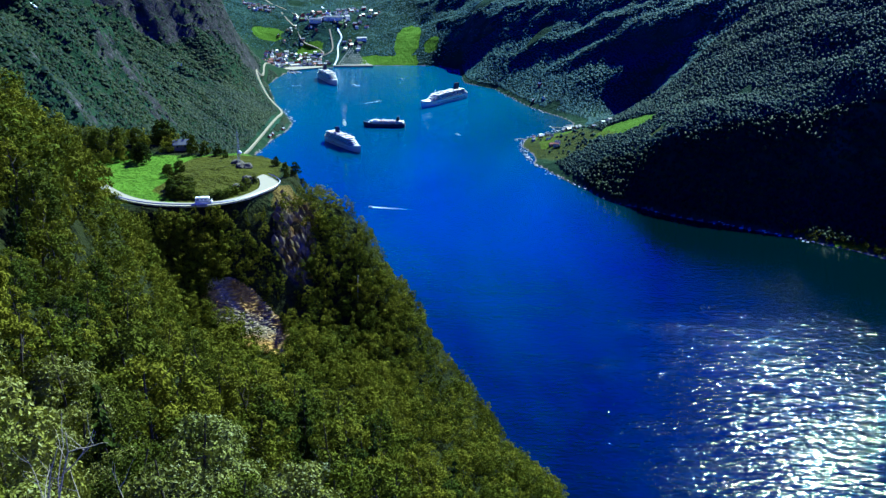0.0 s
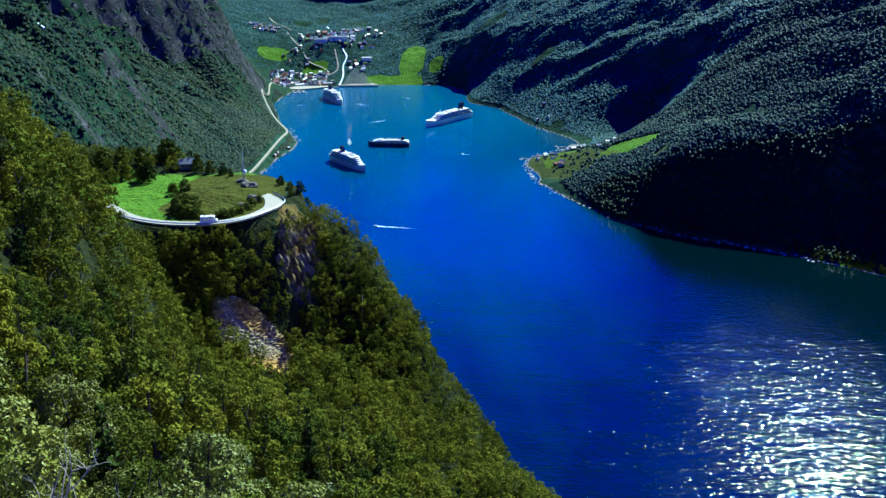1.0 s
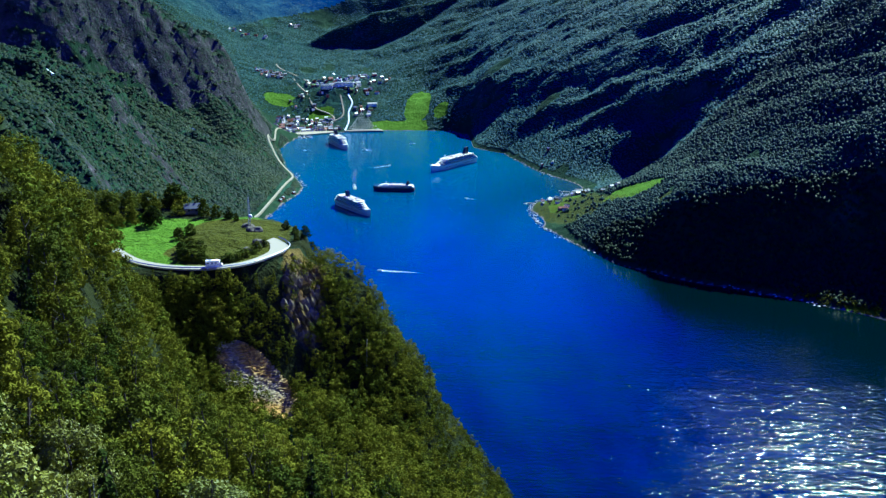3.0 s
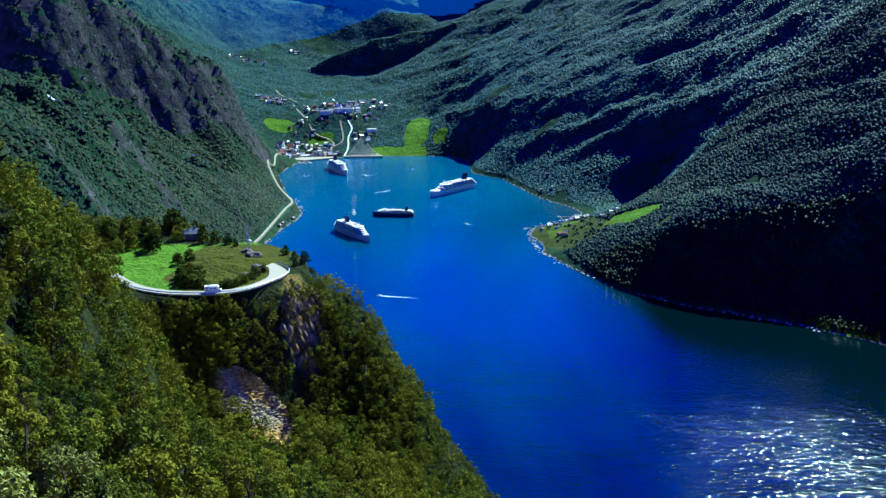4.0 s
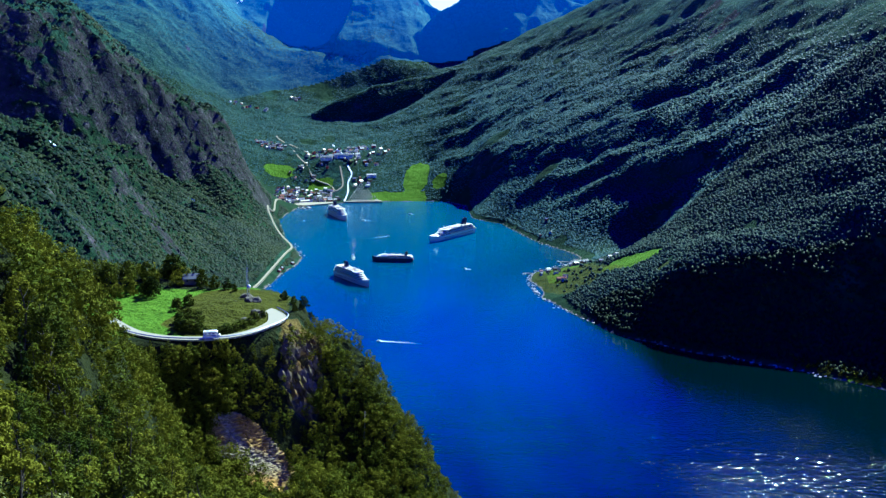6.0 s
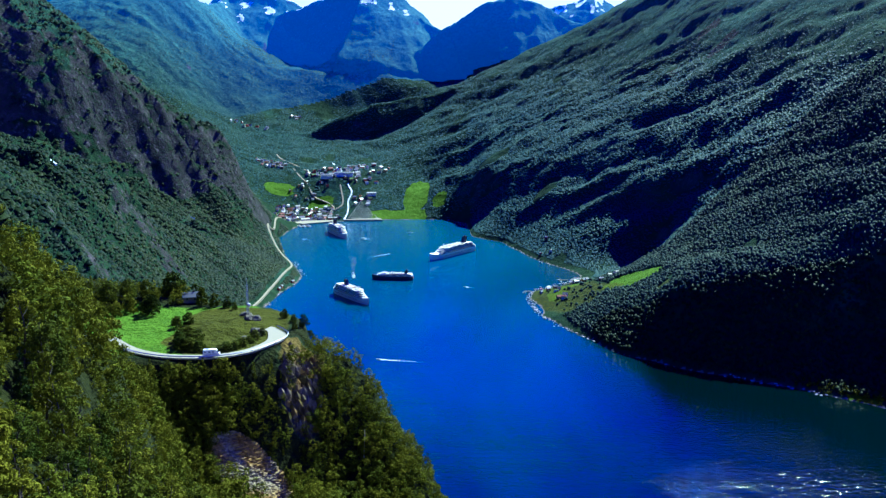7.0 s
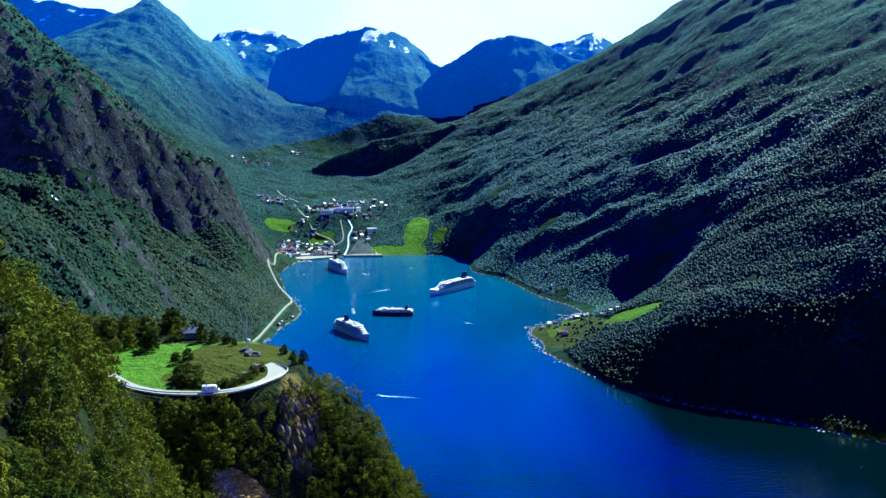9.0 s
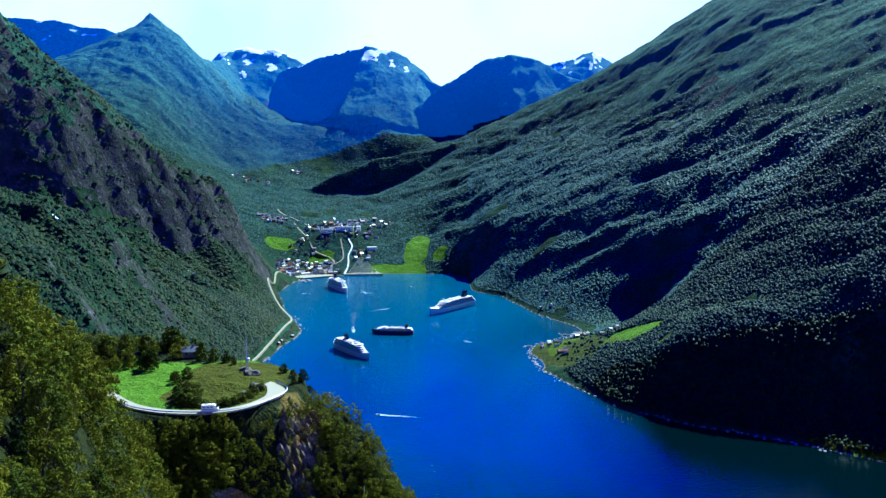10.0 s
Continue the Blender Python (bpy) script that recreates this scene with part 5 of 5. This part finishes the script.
def small_boat(x, y, turn, l, wake, label):
    root = tagged(new("motor_boat"), label, "boat", "small boats on the fjord")
    part("hull", hull_bm(l, l * 0.32, 0.1, l * 0.14, 0.35), WHITE, root)
    part("cabin", boxes((-0.02 * l, 0, l * 0.2, l * 0.35, l * 0.22, l * 0.14), bevel=0.05 * l ** 0.5), WHITE, root)
    part("window_band", boxes((-0.02 * l, 0, l * 0.22, l * 0.36, l * 0.225, l * 0.05)), PANE, root)
    root.matrix_basis = pose(x, y, 0, 0, 0, turn)
    if wake:
        c, s = math.cos(radians(turn)), math.sin(radians(turn))
        w = tagged(wake_strip(l, wake), "white foam wake trailing behind a boat", "wake")
        w.matrix_basis = pose(x - c * l * 0.4, y - s * l * 0.4, 0.06, 0, 0, turn)


def wake_strip(l, length):
    """Foam behind a boat: broken, widening, thinning out."""
    rng = np.random.default_rng(int(l * 10 + length))
    vs, fs = [], []
    for k in range(int(length * 2.2)):
        t = rng.uniform(0, 1) ** 1.6
        x, y = -t * length, rng.normal(0, 0.10 * l + 0.02 * t * length)
        s = (1 - t) * l * 0.13 + 0.22
        b = len(vs)
        vs += [(x - s * 2, y, 0), (x, y + s * 0.5, 0.05), (x + s * 2, y, 0), (x, y - s * 0.5, 0.05)]
        fs.append((b, b + 1, b + 2, b + 3))
    return mesh_object("wake", vs, fs, FOAM)


small_boat(-118, 1539, 168, 8, 70, "small white speedboat with a foam wake")
small_boat(30, 2084, 150, 9, 16, "small white motorboat crossing the fjord")
small_boat(-246, 2712, 160, 12, 26, "white tender boat leaving a cruise ship")
small_boat(-121, 2816, 200, 8, 14, "small white motorboat on the fjord")
small_boat(-160, 2475, 40, 7, 60, "small white motorboat on the fjord")
small_boat(-412, 2702, 185, 7, 18, "small white motorboat by the village")


def shore_bushes():
    """Pale green bushes on the low shore under the dark slope."""
    rng = np.random.default_rng(27)
    pts = []
    for p in dense(SHORE_EAST[12:16], 2.5):
        for _ in range(3):
            x, y = p[0] + rng.uniform(0, 26), p[1] + rng.uniform(-2, 22)
            z = float(land(x, y)[0])
            if 0.5 < z < 30:
                h = rng.uniform(3, 9)
                pts.append((x, y, z - 0.5, h, h * rng.uniform(0.9, 1.3), rng.integers(0, 3), rng.uniform(0, 6)))
    if pts:
        tagged(scatter("shore_bushes", pts, [broad_crown(120 + k, 1.0, 0.4, 12, 60, 0.1) for k in range(3)], LEAF, "light green bushes along the waterline"), category="bushes")


shore_bushes()


# ---- village, hamlet and farms ----
def settle(spots, seed, group):
    rng = random.Random(seed)
    walls = [(WHITE, "white"), (WHITE, "white"), (WHITE, "white"), (WOOD, "brown timber"), (RED, "dark red"), (CREAM, "cream"), (OCHRE, "ochre"), (GREY, "grey"), (WOOD, "brown timber")]
    roofs = [(SLATE, "slate"), (PALE_ROOF, "pale sheet"), (PALE_ROOF, "pale sheet"), (RUST_ROOF, "red tile"), (PALE_ROOF, "pale sheet"), (TURF, "turf")]
    placed = []
    for cx, cy, rx, ry, n, lo, hi in spots:
        tries = 0
        while n and tries < 400:
            tries += 1
            a, r = rng.uniform(0, 6.28), math.sqrt(rng.random())
            x, y = cx + rx * r * math.cos(a), cy + ry * r * math.sin(a)
            l = rng.uniform(lo, hi) * 0.85
            z = float(land(x, y)[0])
            if z < 1.2 or any(math.hypot(x - p[0], y - p[1]) < 0.62 * (l + p[2]) for p in placed):
                continue
            n -= 1
            placed.append((x, y, l))
            (wm, wn), (rm, rn) = rng.choice(walls), rng.choice(roofs)
            w, h = l * rng.uniform(0.55, 0.75), rng.uniform(4.0, 6.2) if l < 17 else rng.uniform(6, 9)
            o = house(l, w, h, w * rng.uniform(0.28, 0.42), wm, rm, f"{wn} house with a {rn} roof in the valley", "house", 2 if l > 16 else 1)
            o["group"] = group
            o.matrix_basis = pose(x, y, z + 0.3, 0, 0, rng.uniform(-40, 40) + (90 if rng.random() < 0.4 else 0))


settle([(-520, 3010, 32, 52, 26, 11, 20), (-475, 3060, 42, 36, 22, 11, 22), (-500, 3110, 60, 50, 24, 10, 18), (-420, 3110, 50, 45, 18, 9, 18), (-390, 3062, 40, 16, 9, 11, 20), (-470, 3240, 70, 60, 12, 9, 14),
        (-400, 3350, 100, 50, 30, 10, 20), (-625, 3400, 55, 34, 24, 9, 14), (-290, 3180, 40, 30, 7, 12, 18), (-300, 3400, 90, 40, 18, 10, 18), (-330, 3310, 90, 24, 10, 10, 18),
        (-770, 3790, 100, 22, 10, 9, 14), (-610, 3945, 36, 14, 5, 9, 14)], 21, "houses of the village")
settle([(272, 2090, 20, 55, 12, 9, 15), (215, 2005, 30, 34, 7, 8, 13), (230, 1925, 14, 24, 3, 9, 13), (325, 1990, 24, 40, 4, 8, 12), (235, 2430, 20, 60, 3, 8, 11)], 23, "houses of the hamlet")


def hotel(x, y, l, w, storeys, turn, label):
    h = 3.0 * storeys
    o = house(l, w, h, w * 0.16, WHITE, PALE_ROOF if storeys < 4 else SLATE, label, "hotel", storeys, False)
    o.matrix_basis = pose(x, y, float(land(x, y)[0]) + 0.4, 0, 0, turn)


hotel(-362, 3312, 62, 16, 4, 4, "long white hotel above the village")
hotel(-418, 3300, 40, 15, 4, -8, "white hotel wing above the village")
hotel(-262, 3215, 30, 13, 3, 10, "white guest house beside the fields")
hotel(-455, 3045, 34, 14, 2, 30, "white harbour building on the quay")


def slab(name, corners, z, thick, material, label, category):
    bm = bmesh.new()
    a = [bm.verts.new((x, y, z)) for x, y in corners]
    b = [bm.verts.new((x, y, z - thick)) for x, y in corners]
    bm.faces.new(a), bm.faces.new(b[::-1])
    n = len(corners)
    for k in range(n):
        bm.faces.new((a[k], b[k], b[(k + 1) % n], a[(k + 1) % n]))
    bmesh.ops.recalc_face_normals(bm, faces=bm.faces[:])
    o = part(name, bm, material, None)
    return tagged(o, label, category, kind="structure")


slab("pavement", [(-335, 3040), (-215, 3046), (-222, 3068), (-262, 3110), (-318, 3120)], 4.2, 5, GRAVEL, "pale gravel camping ground at the shore", "camping ground")
slab("quay", [(-500, 2992), (-450, 2968), (-360, 3022), (-372, 3046), (-460, 3030)], 3.2, 5, GRAVEL, "pale gravel quay along the village shore", "quay")


def caravan(label):
    root = tagged(new("caravan"), label, "caravan", "caravans on the camping ground")
    part("body", profile([(-3, 0.5), (-3.1, 2.5), (-2.6, 2.9), (2.6, 2.9), (3.1, 2.2), (3.0, 0.5)], 1.15, 0.1), WHITE, root)
    part("window", boxes((0.2, 0, 1.9, 3.6, 2.34, 0.6)), PANE, root)
    for s in (-1, 1):
        part("wheel", tube_bm([(0, s * 0.9, 0.4), (0, s * 1.12, 0.4)], 0.4, 8), RUBBER, root)
    return root


rng = random.Random(31)
first_caravan = caravan("white caravan parked on the camping ground")
n_car = 0
for row in range(12):
    for k in range(12):
        x, y = -324 + k * 8.2 + row * 3, 3050 + row * 12.5
        if x > -220 - row * 7 or rng.random() < 0.12:
            continue
        m = pose(x, y, max(4.2, float(land(x, y)[0]) + 0.1), 0, 0, rng.choice((80, 95, 88, 100)))
        if n_car == 0:
            first_caravan.matrix_basis = m
        else:
            copy_thing(first_caravan, m)
        n_car += 1


def jetty(x, y, turn, l, label):
    root = tagged(new("jetty"), label, "jetty")
    part("walkway", boxes((l / 2, 0, 1.4, l, 3.2, 0.4), bevel=0.05), WOOD, root)
    for k in range(int(l / 8) + 1):
        for s in (-1, 1):
            part("pile", tube_bm([(k * 8, s * 1.3, -3), (k * 8, s * 1.3, 1.9)], 0.22, 6), WOOD, root)
    root.matrix_basis = pose(x, y, 0, 0, 0, turn)


jetty(-470, 2962, -58, 55, "wooden jetty of the village marina")
jetty(-452, 2962, -55, 45, "wooden jetty of the village marina")
jetty(-486, 2935, -50, 40, "wooden jetty of the village marina")
jetty(170, 2035, 175, 16, "short wooden jetty of the hamlet")
jetty(262, 2150, 172, 22, "short wooden jetty of the hamlet")
for k in range(12):
    small_boat(-462 + 3.6 * k + rng.uniform(-2, 2), 2938 - 3 * (k % 4) * 3 + rng.uniform(-4, 4) + 1.4 * k, rng.uniform(0, 360), rng.uniform(7, 11), 0, "small white boat moored in the marina")
for k, (x, y) in enumerate([(258, 2120), (250, 2140), (246, 2158), (160, 2028)]):
    small_boat(x - 6, y, 60 + 40 * k, 8, 0, "small white boat moored by the hamlet")
shed_spots = [(-366, 2040, 80), (-364, 2060, 85), (-350, 2118, 70)]
for x, y, turn in shed_spots:
    o = house(9, 6, 3, 2.2, RED, SLATE, "dark red boathouse beside the shore road", "boathouse", 0, False)
    o.matrix_basis = pose(x, y, max(1.5, float(land(x, y)[0])), 0, 0, turn)


# ---- bare twigs before the lookout ----
def dead_branch(x, y, z):
    root = tagged(new("bare_branch"), "bare pale dead branch among green leaves", "branch")
    rng = random.Random(14)
    def limb(base, way, length, girth, depth):
        pts, p, d = [base], base.copy(), way.normalized()
        for k in range(5):
            d = (d + Vector((rng.uniform(-0.28, 0.28), rng.uniform(-0.28, 0.28), rng.uniform(-0.12, 0.22)))).normalized()
            p = p + d * length / 5
            pts.append(p.copy())
        part("stem" if depth == 0 else "twig", tube_bm(pts, girth, 5, girth * 0.3), BARK_PALE, root)
        if depth < 2:
            for k in range(3 if depth == 0 else 2):
                b = pts[rng.randrange(1, 5)]
                side = Vector((rng.choice((-1, 1)) * rng.uniform(0.5, 1.0), rng.uniform(-0.6, 0.6), rng.uniform(0.0, 0.7)))
                limb(b, d * 0.5 + side, length * rng.uniform(0.4, 0.7), girth * 0.5, depth + 1)

    limb(Vector((0, 0, -2.4)), Vector((0.08, 0, 1)), 3.4, 0.045, 0)
    limb(Vector((-0.3, 0.1, -2.4)), Vector((-0.35, 0, 1)), 2.8, 0.04, 0)
    limb(Vector((0.1, 0.1, -1.4)), Vector((1.0, 0, 0.28)), 2.6, 0.035, 0)
    root.location = (x, y, z)


BARK_PALE = plain("bleached_bark", (0.38, 0.32, 0.17), 0.85, size=0.2, vary=0.3)
dead_branch(-10.2, 22.5, 446.3)


# ---- fallen and standing pale trunk on the cliff ----
snag = tagged(new("dead_tree"), "pale dead tree trunk on the cliff", "dead tree")
part("trunk", tube_bm([(0, 0, -1), (0.2, 0, 4), (0.4, 0.1, 8.5)], 0.3, 7, 0.1), BARK_PALE, snag)
part("limb", tube_bm([(0.25, 0, 5), (1.2, -0.3, 6)], 0.1, 5, 0.03), BARK_PALE, snag)
snag.location = (-27, 288, float(land(-27, 288)[0]))


# ---- steam and smoke over a ship ----
def smoke_material(name, veil):
    m = Mat(name, 1.0, 0.0, 0.0)
    m.color((0.75, 0.76, 0.70))
    thin = m.node("ShaderNodeBsdfTransparent")
    both = m.node("ShaderNodeMixShader", 0, (), i0=veil, i1=thin, i2=m.b.outputs[0])
    m.t.links.new(both, m.t.nodes["Material Output"].inputs["Surface"])
    return m.m


def smoke(start, end, r0, r1, count, material, label, seed):
    """Puffs that widen along a drifting line, as one soft body."""
    rng = random.Random(seed)
    bm = bmesh.new()
    for k in range(count):
        t = (k + rng.random()) / count
        r = (r0 + (r1 - r0) * t) * rng.uniform(0.7, 1.2)
        c = Vector(start).lerp(Vector(end), t) + Vector([rng.gauss(0, 0.5 * r) for _ in range(3)])
        bmesh.ops.create_icosphere(bm, subdivisions=2, radius=r, matrix=Matrix.Translation(c) @ Matrix.Diagonal((1.1, 1.0, rng.uniform(0.8, 1.5), 1)))
    for f in bm.faces:
        f.smooth = True
    ob = part("smoke", bm, material, None)
    ob.visible_shadow = False
    tagged(ob, label, "smoke", kind="stuff")


smoke((-199, 1975, 44), (-199, 1975, 50), 1.6, 2.6, 9, smoke_material("steam", 0.45), "small white steam puff above a ship's funnel", 2)
smoke((-199, 1976, 50), (-199, 1978, 84), 2.0, 4.5, 16, smoke_material("thin_smoke", 0.05), "thin smoke rising from a ship's funnel", 3)
